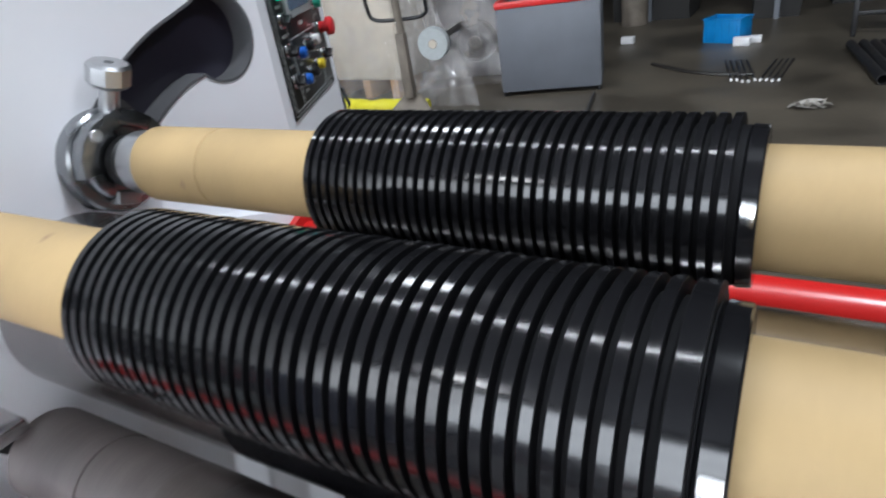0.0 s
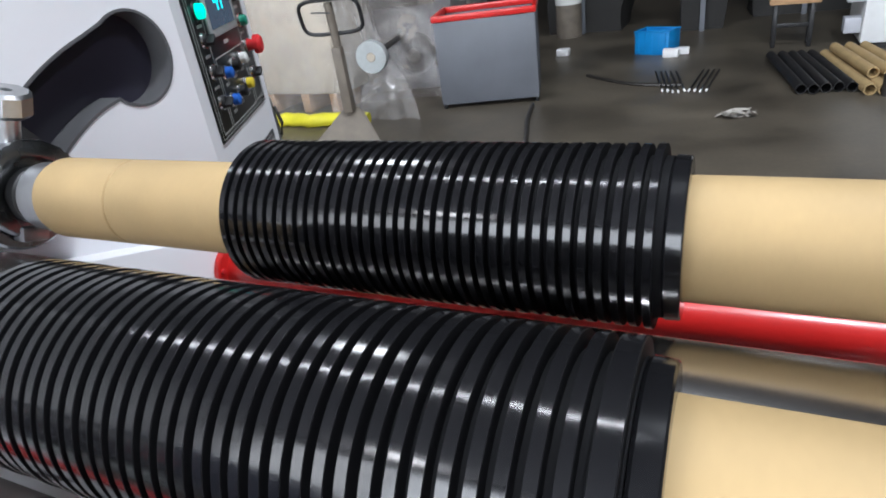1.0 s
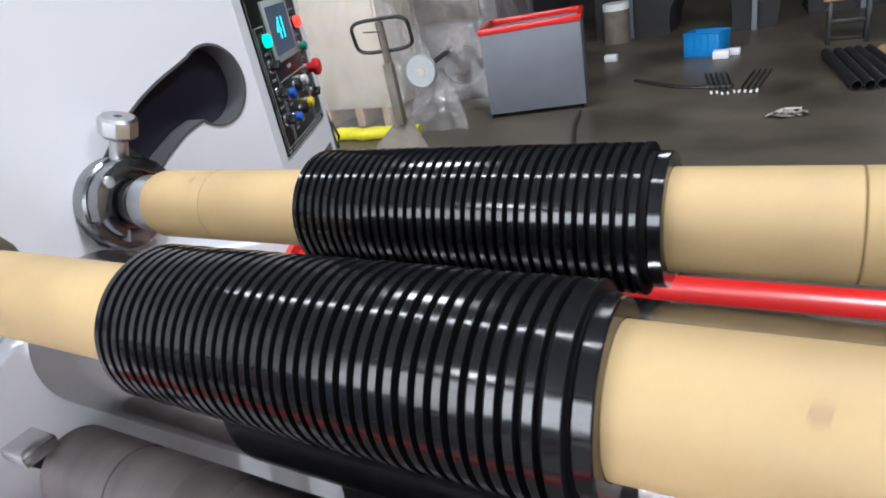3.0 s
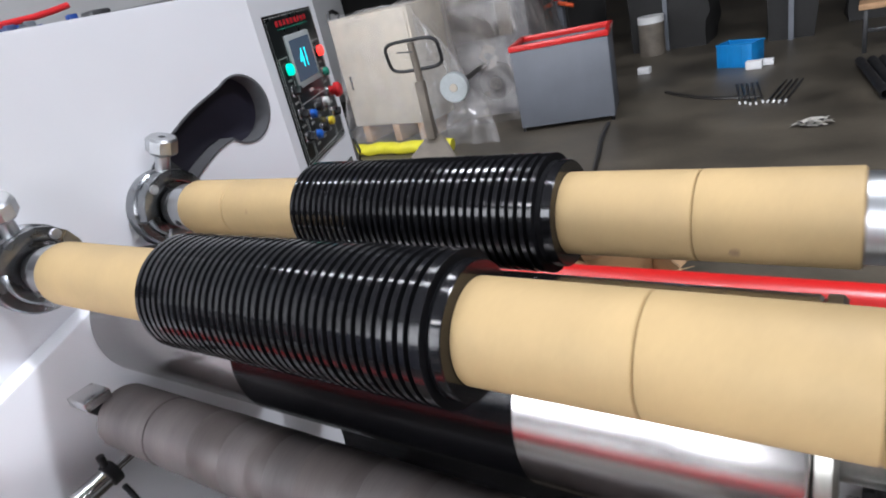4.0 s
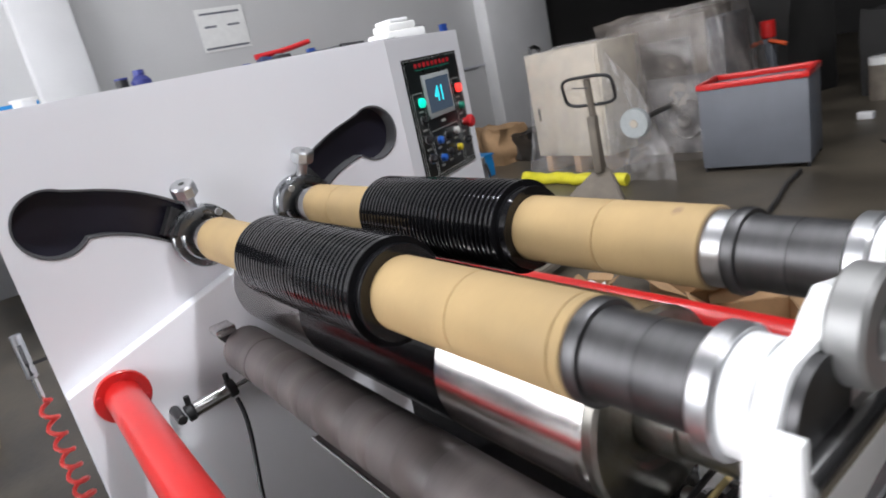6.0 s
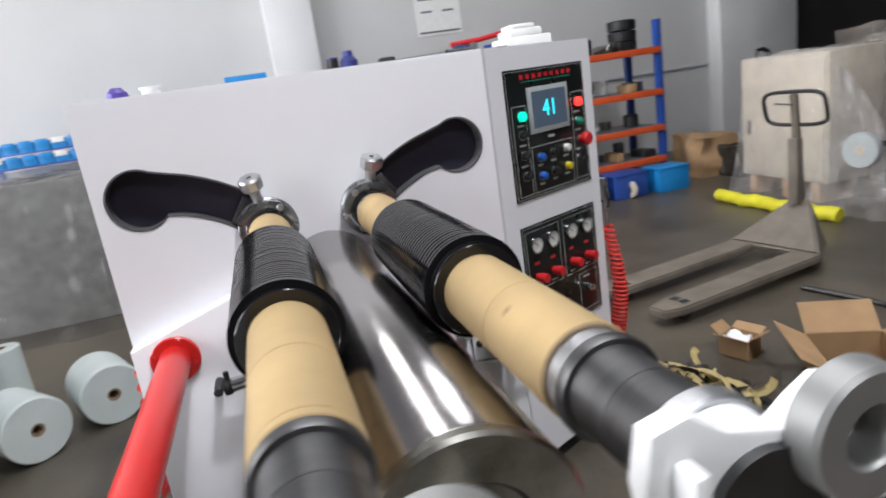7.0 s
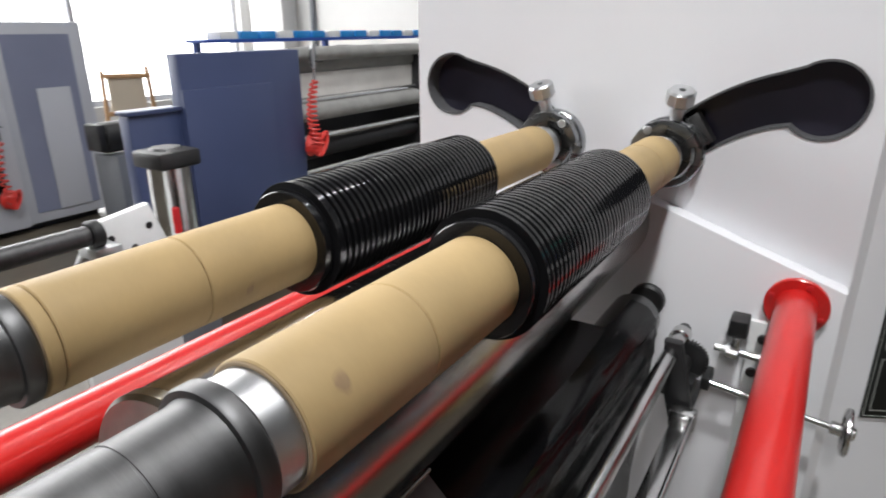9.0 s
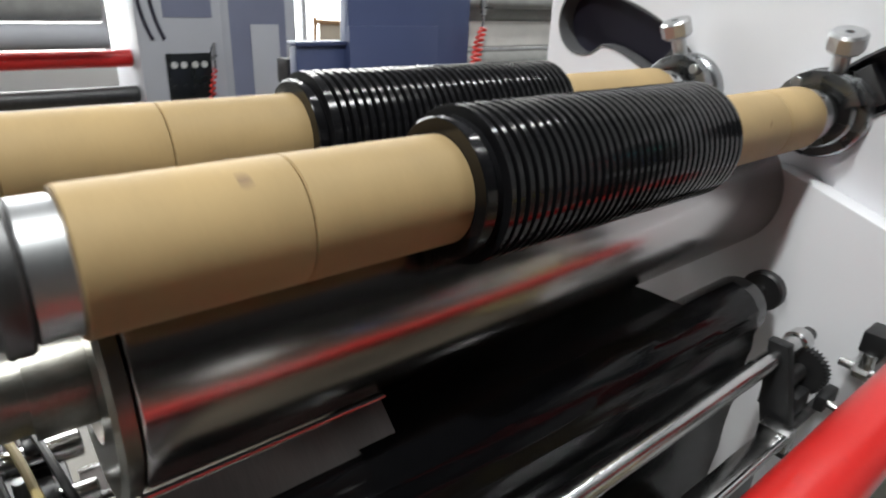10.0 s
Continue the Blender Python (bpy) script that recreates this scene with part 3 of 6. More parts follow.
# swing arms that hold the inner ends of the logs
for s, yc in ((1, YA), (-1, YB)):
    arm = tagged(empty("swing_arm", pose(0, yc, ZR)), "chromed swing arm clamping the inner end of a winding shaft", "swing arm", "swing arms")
    (py, pz) = PIVOT[s]
    bm = fresh()
    n = 14
    pts = []
    R = math.hypot(py - yc, pz - ZR)
    th = math.atan2(ZR - pz, s * (yc - py))
    for k in range(n + 1):
        a = th + 0.12 - 0.34 * k / n
        pts.append((py + s * (R + 0.03) * math.cos(a) - yc, pz + (R + 0.03) * math.sin(a) - ZR))
    for k in range(n + 1):
        a = th - 0.22 + 0.34 * k / n
        pts.append((py + s * (R - 0.03) * math.cos(a) - yc, pz + (R - 0.03) * math.sin(a) - ZR))
    part("arm_plate", plate(bm, pts, -0.030, 0.004, 0.002), STEEL, arm, "grey steel arm inside the slot")
    part("bearing_housing", lathe(fresh(), [(-0.02, 0), (-0.02, 0.060), (0.004, 0.066), (0.024, 0.066), (0.027, 0.063), (0.028, 0.052), (0.038, 0.050), (0.041, 0.047), (0.041, 0.030), (0.032, 0.028), (0.032, 0)], 56), CHUCK, arm)
    bm = plate(fresh(), [(r * math.cos(a) * s, r * math.sin(a)) for r, aa in ((0.064, range(9)), (0.043, range(8, -1, -1))) for a in [radians(20 + 20 * k) for k in aa]], 0.0285, 0.052, 0.002)
    part("clamp_jaw", bm, CHUCK, arm, "steel half-ring clamp jaw")
    part("jaw_pin", rod(fresh(), (0.050, 0.054 * s * math.cos(2.2), 0.054 * math.sin(2.2)), (0.056, 0.054 * s * math.cos(2.2), 0.054 * math.sin(2.2)), 0.008, 16), ZINC, arm)
    # Black ring paints the shadow behind the housing.
    part("shadow_ring", lathe(fresh(), [(-0.03, 0.04), (-0.03, 0.066), (-0.004, 0.066), (-0.004, 0.062), (-0.012, 0.0605), (-0.012, 0.04)], 40), BLACK, arm, "black ring added for the shadow behind the housing")
    q = Vector((0, 0.17 * s, 0.985)).normalized()
    part("clamp_block", box(fresh(), 0.008, 0.038, -0.021, 0.021, 0.032, 0.064, 0.004, pose(0, 0, 0, -20 * s, 0, 0)), ZINC, arm)
    part("clamp_lug", box(fresh(), 0.004, 0.046, -0.016, 0.016, -0.055, -0.036, 0.004, pose(0, 0, 0, -20 * s, 0, 0)), ZINC, arm)
    part("hinge_pin", rod(fresh(), (0.002, -0.03 * s, 0.036), (0.044, -0.03 * s, 0.036), 0.007), ZINC, arm)
    part("latch", plate(fresh(), [(0.012 * s, 0.036), (0.062 * s, 0.012), (0.068 * s, 0.028), (0.03 * s, 0.058), (0.012 * s, 0.056)], 0.012, 0.03, 0.002), STEEL, arm, "grey latch plate")
    a, b = q * 0.055 + Vector((0.026, 0, 0)), q * 0.094 + Vector((0.040, 0, 0))
    part("knob_stem", rod(fresh(), a, b, 0.012, 18), ZINC, arm)
    d = (b - a).normalized()
    bm = fresh()
    mm = Matrix.Translation(b) @ d.to_track_quat("X", "Z").to_matrix().to_4x4()
    lathe(bm, [(-0.002, 0), (-0.002, 0.021), (0.003, 0.0255), (0.023, 0.0255), (0.027, 0.022), (0.027, 0.006), (0.016, 0.005), (0.016, 0)], 9, mm)
    part("clamp_knob", bm, ZINC, arm, "fluted silver clamp knob")
    for k in range(3):
        t = 2 * math.pi * k / 3 + 0.5
        part("cap_screw", rod(fresh(), (0.02, 0.049 * math.cos(t), 0.049 * math.sin(t)), (0.012, 0.049 * math.cos(t), 0.049 * math.sin(t)), 0.005, 10), STEEL, arm)


# winding shafts with paper cores and slit tape
def tape_log(yc, start, end, core_end, seams, rings, spot, gap=0.0225, last=1.0):
    e = tagged(empty("tape_log", pose(0, yc, ZR)), "kraft paper core wound with narrow black tape rings", "tape log", "tape logs on the rewinder")
    c = core_end
    g0 = c + gap
    part("shaft", lathe(fresh(), [(0.026, 0), (0.026, 0.026), (0.046, 0.027), (0.048, 0.033), (0.060, 0.033), (0.062, 0.029), (0.074, 0.029), (0.074, 0.037), (0.105, 0.0375), (c - 0.005, 0.0375), (g0, 0.0375), (g0, 0.0425), (g0 + 0.002, 0.0442), (g0 + 0.0115, 0.0442), (g0 + 0.0135, 0.0428), (g0 + 0.0137, 0.0385), (g0 + 0.019, 0.0372), (g0 + 0.058, 0.0372), (g0 + 0.0583, 0.0366), (g0 + 0.0595, 0.0366), (g0 + 0.0598, 0.0372), (1.21, 0.0372), (1.21, 0)], 48), STEEL, e, "dull turned steel shaft with a collar")
    if gap > 0.01:
        part("end_sleeve", lathe(fresh(), [(c - 0.004, 0.0380), (c - 0.004, 0.0398), (g0 - 0.002, 0.0398), (g0 - 0.001, 0.0390), (g0 - 0.001, 0.0380)], 48, closed=True), ZINC, e, "bright machined sleeve")
    part("front_sleeve", lathe(fresh(), [(0.076, 0.0371), (0.076, 0.0385), (0.104, 0.0385), (0.104, 0.0371)], 48, closed=True), ZINC, e, "bright machined sleeve")
    part("sleeve_screw", rod(fresh(), (0.090, 0.034 * math.cos(1), 0.034 * math.sin(1)), (0.090, 0.0398 * math.cos(1), 0.0398 * math.sin(1)), 0.006, 12), BLACK, e)
    cuts = [0.105] + seams + [core_end]
    for a, b in zip(cuts, cuts[1:]):
        a2, b2 = a + 0.0004, b - 0.0004
        soft = (0.010, 0.005) if a < 0.11 else (0.0012, 0.0012)
        part("core_section", lathe(fresh(), [(a2, 0.0386), (a2, RC - soft[1]), (a2 + soft[0] * 0.4, RC - soft[1] * 0.4), (a2 + soft[0], RC), (b2 - 0.0012, RC), (b2, RC - 0.0012), (b2, 0.0376)], 64), KRAFT, e)
    part("core_rim", lathe(fresh(), [(core_end + 0.0002, 0.0402), (core_end + 0.0002, RC - 0.0012), (core_end + 0.0008, RC - 0.002), (core_end + 0.0008, 0.0402)], 64, closed=True), KRAFTEND, e, "raw grey board edge of the core")
    # Added black sleeve, so the gaps between rings look shaded.
    part("gap_shade_sleeve", lathe(fresh(), [(start, RC + 0.0001), (start, RT - 0.0085), (end - 0.012, RT - 0.0085), (end - 0.012, RC + 0.001), (end, RC + 0.001), (end, RC + 0.0001)], 64), TAPEGAP, e, "black sleeve added for the shade in the gaps between tape rings")
    pitch = (end - 0.0125 - start) / rings
    w = pitch * 0.55
    bm = lathe(fresh(), [(0, RT - 0.0088), (0, RT - 0.0003), (0.0003, RT), (w - 0.0003, RT), (w, RT - 0.0003), (w, RT - 0.0088)], 72)
    for f in bm.faces:
        f.normal_update()
        f.material_index = 1 if abs(f.normal.x) > 0.4 else 0
    first = part("tape_ring", bm, TAPE, e)
    first.data.materials.append(TAPEGAP)
    first.location.x = start
    for k in range(1, rings):
        o = new("tape_ring", first.data)
        o.parent = e
        rr = random.uniform(0.993, 1.003)
        o.location.x = start + k * pitch
        o.scale = (last if k == rings - 1 else 1, rr, rr)
    part("end_ring", lathe(fresh(), [(end - 0.0115, RC + 0.0012), (end - 0.0115, RT - 0.0085), (end - 0.010, RT - 0.0075), (end - 0.001, RT - 0.008), (end, RT - 0.009), (end, RC + 0.0012)], 64), TAPE, e, "wider black edge-trim ring")
    # Chrome on the black tape's tail draws the glint seen there.
    part("tape_tail", box(fresh(), end - 0.010, end - 0.001, -0.006, 0.006, RT - 0.0085, RT - 0.0070, 0.0003, pose(0, 0, 0, 70, 0, 0)), CHROME, e, "loose tape tail, chromed to paint its glint")
    for x, a, r in spot:
        bm = fresh()
        n = 9
        for k in range(1):
            ring = []
            for q in range(n):
                t = 2 * math.pi * q / n
                dx, da = r * math.cos(t) * random.uniform(0.7, 1.2), r * math.sin(t) / RC * random.uniform(0.7, 1.3)
                ring.append(bm.verts.new((x + dx, (RC + 0.0003) * math.cos(a + da), (RC + 0.0003) * math.sin(a + da))))
            c = bm.verts.new((x, (RC + 0.0004) * math.cos(a), (RC + 0.0004) * math.sin(a)))
            for q in range(n):
                bm.faces.new((c, ring[q], ring[(q + 1) % n]))
        bmesh.ops.recalc_face_normals(bm, faces=bm.faces)
        part("smudge", bm, SMUDGE, e, "brown smudge on the core")
    return e


# the angles turn with the log: the brown spot faces the operator's far side at the start
log_a = tape_log(YA, 0.393, 0.7585, 1.0195, [0.222, 0.8896], 35, [(0.198, radians(185), 0.0045), (0.925, radians(60), 0.005), (0.28, radians(20), 0.003), (0.985, radians(250), 0.006)])
log_b = tape_log(YB, 0.390, 0.769, 1.043, [0.9026, 1.031], 36, [(0.30, radians(100), 0.004), (0.86, radians(200), 0.006)], 0.0015, 1.75)

# drum the logs rest on
drum = tagged(empty("contact_drum", pose(0, YM, 0.752)), "large polished chrome contact drum under the tape logs", "drum")
part("shell", lathe(fresh(), [(0.052, 0), (0.052, 0.1025), (0.055, 0.1045), (0.992, 0.1045), (0.995, 0.1025), (0.995, 0)], 96), DRUM, drum)
part("end_flange", lathe(fresh(), [(0.9955, 0), (0.9955, 0.100), (0.998, 0.1055), (1.008, 0.1055), (1.012, 0.102), (1.012, 0.06), (1.006, 0.055), (1.006, 0)], 64), OILED, drum, "worn steel end flange")
part("journal", lathe(fresh(), [(1.0065, 0), (1.0065, 0.042), (1.05, 0.042), (1.05, 0.036), (1.14, 0.036), (1.14, 0)], 40), OILED, drum, "oily steel journal")

# black film wrapped on the drum below one log
bm = fresh()
prev = None
for k in range(41):
    a = radians(131 + 150 * k / 40)
    row = [bm.verts.new((x, YM + 0.1052 * math.cos(a), 0.752 + 0.1052 * math.sin(a))) for x in (0.385, 0.770)]
    if prev:
        bm.faces.new((prev[0], prev[1], row[1], row[0]))
    prev = row
bmesh.ops.solidify(bm, geom=bm.faces[:], thickness=-0.0003)
tagged(link("film_on_drum", bm, FILM), "black tape film lying round the drum", "film")

# red cross tubes
for s in (1, -1):
    tubeob = tagged(empty("cross_tube", pose(0, *PIVOT[s])), "red enamelled steel cross tube with a bolted flange", "tube", "red cross tubes")
    part("tube", lathe(fresh(), [(0.056, 0), (0.056, 0.0331), (1.30, 0.0331), (1.30, 0)], 48), RED, tubeob)
    part("flange", lathe(fresh(), [(0.045, 0), (0.045, 0.050), (0.047, 0.052), (0.055, 0.052), (0.057, 0.050), (0.057, 0.034), (0.063, 0.0332), (0.063, 0)], 48), RED, tubeob)
    for k in range(4):
        t = math.pi / 2 * k + 1.2
        part("flange_screw", rod(fresh(), (0.056, 0.043 * math.cos(t), 0.043 * math.sin(t)), (0.0605, 0.043 * math.cos(t), 0.043 * math.sin(t)), 0.0045, 10), REDKNOB, tubeob)

# rubber nip roller and its bracket, front side
nip = tagged(empty("nip_roller", pose(0, -0.139, 0.652)), "brown-grey rubber nip roller under the drum", "roller")
part("rubber_sleeve", lathe(fresh(), [(0.118, 0), (0.118, 0.045), (0.121, 0.048), (0.235, 0.048), (0.236, 0.0465), (0.248, 0.0465), (0.249, 0.048), (0.970, 0.048), (0.972, 0)], 56), RUBBER, nip)
for u0, u1 in ((0.330, 0.395), (0.440, 0.475), (0.520, 0.610), (0.655, 0.685), (0.740, 0.815)):
    part("polished_band", lathe(fresh(), [(u0, 0.047), (u0 + 0.003, 0.0484), (u1 - 0.003, 0.0484), (u1, 0.047)], 56), RUBBER_WORN, nip, "darker polished rubber band")
part("axle", rod(fresh(), (0.046, 0, 0), (1.05, 0, 0), 0.011), CHROME, nip)
brk = tagged(empty("nip_bracket"), "black steel bracket carrying the nip roller", "bracket")
part("arm", plate(fresh(), [(-0.188, 0.700), (-0.165, 0.715), (-0.125, 0.655), (-0.085, 0.575), (-0.105, 0.56), (-0.15, 0.64)], 0.098, 0.112, 0.002), BLACK, brk)
part("pad", box(fresh(), 0.085, 0.135, -0.190, -0.150, 0.700, 0.716, 0.003), CHROME, brk)
part("stand_off", rod(fresh(), (0.044, -0.105, 0.575), (0.10, -0.105, 0.575), 0.01), STEEL, brk)

ram = tagged(empty("pneumatic_cylinder"), "small chrome pneumatic cylinder on the lower plate", "pneumatic cylinder")
part("barrel", rod(fresh(), (0.095, -0.270, 0.568), (0.095, -0.195, 0.575), 0.016, 24), CHROME, ram)
part("head", rod(fresh(), (0.095, -0.198, 0.575), (0.095, -0.180, 0.577), 0.019, 24), BLACK, ram)
part("head", rod(fresh(), (0.095, -0.286, 0.566), (0.095, -0.270, 0.568), 0.018, 24), BLACK, ram)
part("piston_rod", rod(fresh(), (0.095, -0.180, 0.577), (0.095, -0.105, 0.584), 0.006), CHROME, ram)
part("clevis", rod(fresh(), (0.044, -0.298, 0.565), (0.11, -0.298, 0.565), 0.010), STEEL, ram)
part("fitting", rod(fresh(), (0.095, -0.192, 0.59), (0.095, -0.192, 0.612), 0.006), BLACK, ram)
part("fitting", rod(fresh(), (0.095, -0.276, 0.583), (0.095, -0.276, 0.603), 0.006), BLACK, ram)
pts = [(0.1 + 0.32 * t + 0.02, -0.19 - 0.10 * math.sin(3 * t) * t, 0.56 - 0.33 * t * t - 0.06 * math.sin(math.pi * t)) for t in [k / 24 for k in range(25)]]
tagged(link("air_hose", tube(fresh(), pts, 0.0045), BLACK), "thin black air hose looping down from the cylinder", "hose")

bar = tagged(empty("guide_bar"), "flat brown guide bar with bright edges below the roller", "guide bar")
part("bar", box(fresh(), 0.385, 1.02, -0.146, -0.106, 0.536, 0.550, 0.002), RUBBER, bar)
for y in (-0.149, -0.103):
    part("edge_strip", rod(fresh(), (0.385, y, 0.549), (1.02, y, 0.549), 0.003, 10), CHROME, bar)
part("stay", box(fresh(), 0.66, 0.69, -0.136, -0.116, 0.0, 0.5355, 0.002), STEEL, bar)

# far side: film path, guide rollers, knife bar
g = tagged(empty("guide_roller", pose(0, 0.118, 0.607)), "black film covered guide roller with a black end disc", "roller")
part("sleeve", lathe(fresh(), [(0.165, 0), (0.165, 0.043), (0.168, 0.045), (0.997, 0.045), (1.0, 0.043), (1.0, 0)], 40), FILM, g)
part("axle", rod(fresh(), (0.044, 0, 0), (1.06, 0, 0), 0.010), CHROME, g)
part("end_disc", lathe(fresh(), [(0.070, 0), (0.070, 0.030), (0.074, 0.033), (0.088, 0.033), (0.092, 0.030), (0.092, 0)], 40), BLACK, g, "black end disc")
def film_sheet(name, path, x0, x1, wave, label):
    """A hanging strip of film along the (y, z) path, from x0 to x1."""
    web, rows = fresh(), []
    for k in range(len(path) * 4 - 3):
        i, f = divmod(k, 4)
        a, b = path[i], path[min(i + 1, len(path) - 1)]
        y, z = a[0] + (b[0] - a[0]) * f / 4, a[1] + (b[1] - a[1]) * f / 4
        rows.append([web.verts.new((x, y + wave * math.sin(17 * x + 2 * k), z + wave * 0.6 * math.cos(23 * x + k))) for x in [x0 + (x1 - x0) * q / 24 for q in range(25)]])
    for a, b in zip(rows, rows[1:]):
        for q in range(24):
            web.faces.new((a[q], a[q + 1], b[q + 1], b[q]))
    bmesh.ops.solidify(web, geom=web.faces[:], thickness=0.0004)
    return tagged(link(name, web, FILM), label, "film")


film_sheet("film_web", [(0.026, 0.6520), (0.060, 0.6530), (0.090, 0.6535), (0.118, 0.6530)], 0.33, 0.83, 0.0004, "taut black film running from the drum to the guide roller")
film_sheet("film_web", [(0.118, 0.6545), (0.148, 0.646), (0.163, 0.626), (0.1665, 0.60), (0.165, 0.55), (0.157, 0.42), (0.148, 0.25), (0.14, 0.06)], 0.20, 0.99, 0.0015, "glossy black film web hanging down from the guide roller")
sb = tagged(empty("spreader_bar"), "bright round spreader bar on black arms", "spreader bar")
part("bar", rod(fresh(), (0.075, 0.188, 0.548), (1.02, 0.188, 0.548), 0.0145, 28), CHROME, sb)
part("collar", rod(fresh(), (0.070, 0.188, 0.548), (0.098, 0.188, 0.548), 0.019, 24), CHROME, sb)
part("arm", plate(fresh(), [(0.175, 0.575), (0.205, 0.575), (0.235, 0.45), (0.240, 0.395), (0.205, 0.395), (0.185, 0.47)], 0.150, 0.172, 0.003), BLACK, sb, "black bent steel arm")
part("stub", rod(fresh(), (0.044, 0.188, 0.548), (0.071, 0.188, 0.548), 0.012), STEEL, sb)
kb = tagged(empty("knife_beam"), "narrow bright knife beam below the spreader bar", "knife beam")
part("beam", box(fresh(), 0.21, 1.02, 0.212, 0.244, 0.440, 0.452, 0.002), CHROME, kb)
part("edge_rod", rod(fresh(), (0.205, 0.246, 0.456), (1.02, 0.246, 0.456), 0.005), CHROME, kb)
part("plate", box(fresh(), 0.21, 1.02, 0.214, 0.220, 0.28, 0.44, 0.001), STEEL, kb)
part("end_block", box(fresh(), 0.18, 0.21, 0.205, 0.250, 0.430, 0.462, 0.003), CHROME, kb)
part("foot", box(fresh(), 0.046, 0.18, 0.222, 0.236, 0.434, 0.446, 0.001), STEEL, kb)
tray = tagged(empty("drip_tray"), "folded bright sheet tray under the drum", "tray")
part("sheet", plate(fresh(), [(0.073, 0.672), (0.076, 0.6745), (0.103, 0.650), (0.100, 0.647)], 0.79, 1.0), RUBBER, tray, "brown sheet face")
part("lip", rod(fresh(), (0.785, 0.0735, 0.6765), (1.0, 0.0735, 0.6765), 0.0028, 10), CHROME, tray)
part("bracket", box(fresh(), 1.0005, 1.03, 0.06, 0.12, 0.60, 0.67, 0.002), WHITECAST, tray)
gear = tagged(empty("gear_wheel", pose(0.09, 0.205, 0.508)), "black toothed gear wheel on the adjusting shaft", "gear")
bm = fresh()
tp = []
for k in range(36 * 4):
    a = 2 * math.pi * k / 144
    r = 0.040 if k % 4 in (0, 1) else 0.0355
    tp.append((r * math.cos(a), r * math.sin(a)))
part("toothed_rim", plate(bm, tp, -0.008, 0.008), BLACK, gear)
part("hub", rod(fresh(), (-0.045, 0, 0), (0.075, 0, 0), 0.013), STEEL, gear)
part("cover", box(fresh(), 0.012, 0.06, -0.03, 0.025, -0.055, -0.018, 0.004), BLACK, gear)
adj = tagged(empty("tension_adjuster"), "chrome adjuster block with a black star knob", "adjuster")
part("block", box(fresh(), 0.046, 0.095, 0.268, 0.300, 0.575, 0.608, 0.003), BLACK, adj)
part("stem", rod(fresh(), (0.09, 0.25, 0.548), (0.09, 0.345, 0.543), 0.007), CHROME, adj)
part("nut", rod(fresh(), (0.09, 0.27, 0.547), (0.09, 0.292, 0.546), 0.014, 6), CHROME, adj)
part("nut", box(fresh(), 0.078, 0.102, 0.276, 0.292, 0.552, 0.578, 0.003), CHROME, adj)
part("knob", lathe(fresh(), [(0, 0), (0, 0.019), (0.004, 0.022), (0.010, 0.022), (0.014, 0.019), (0.014, 0)], 14, alongy(0.09, 0.330, 0.544)), BLACK, adj)
part("post", rod(fresh(), (0.0455, 0.284, 0.558), (0.08, 0.284, 0.558), 0.008), STEEL, adj)
hw = tagged(empty("handwheel"), "chromed handwheel on a long adjusting rod", "handwheel")
part("rod", rod(fresh(), (0.085, 0.235, 0.470), (0.085, 0.470, 0.442), 0.006), CHROME, hw)
part("rim", lathe(fresh(), [(0.006 * math.cos(2 * math.pi * k / 10), 0.037 + 0.006 * math.sin(2 * math.pi * k / 10)) for k in range(10)], 40, alongy(0.085, 0.477, 0.441), closed=True), CHROME, hw)
part("web", lathe(fresh(), [(-0.002, 0), (-0.002, 0.034), (0.002, 0.034), (0.002, 0)], 32, alongy(0.085, 0.477, 0.441)), CHROME, hw)
part("hub", rod(fresh(), (0.085, 0.452, 0.444), (0.085, 0.490, 0.440), 0.012), CHROME, hw)
part("bearing", box(fresh(), 0.0455, 0.10, 0.388, 0.412, 0.440, 0.464, 0.003), STEEL, hw)
part("bearing", box(fresh(), 0.0455, 0.10, 0.236, 0.252, 0.456, 0.482, 0.003), BLACK, hw)
bracket_plate = tagged(empty("bearing_plate"), "white bolted bearing plate on the lower plate", "plate")
part("plate", plate(fresh(), [(0.300, 0.08), (0.300, 0.60), (0.345, 0.60), (0.365, 0.45), (0.365, 0.08)], 0.0452, 0.060, 0.003), WHITECAST, bracket_plate)
for y, z in ((0.325, 0.57), (0.315, 0.50), (0.345, 0.50), (0.33, 0.36), (0.33, 0.25), (0.34, 0.16)):
    part("bolt", rod(fresh(), (0.0605, y, z), (0.070, y, z), 0.009, 12), BLACK, bracket_plate)

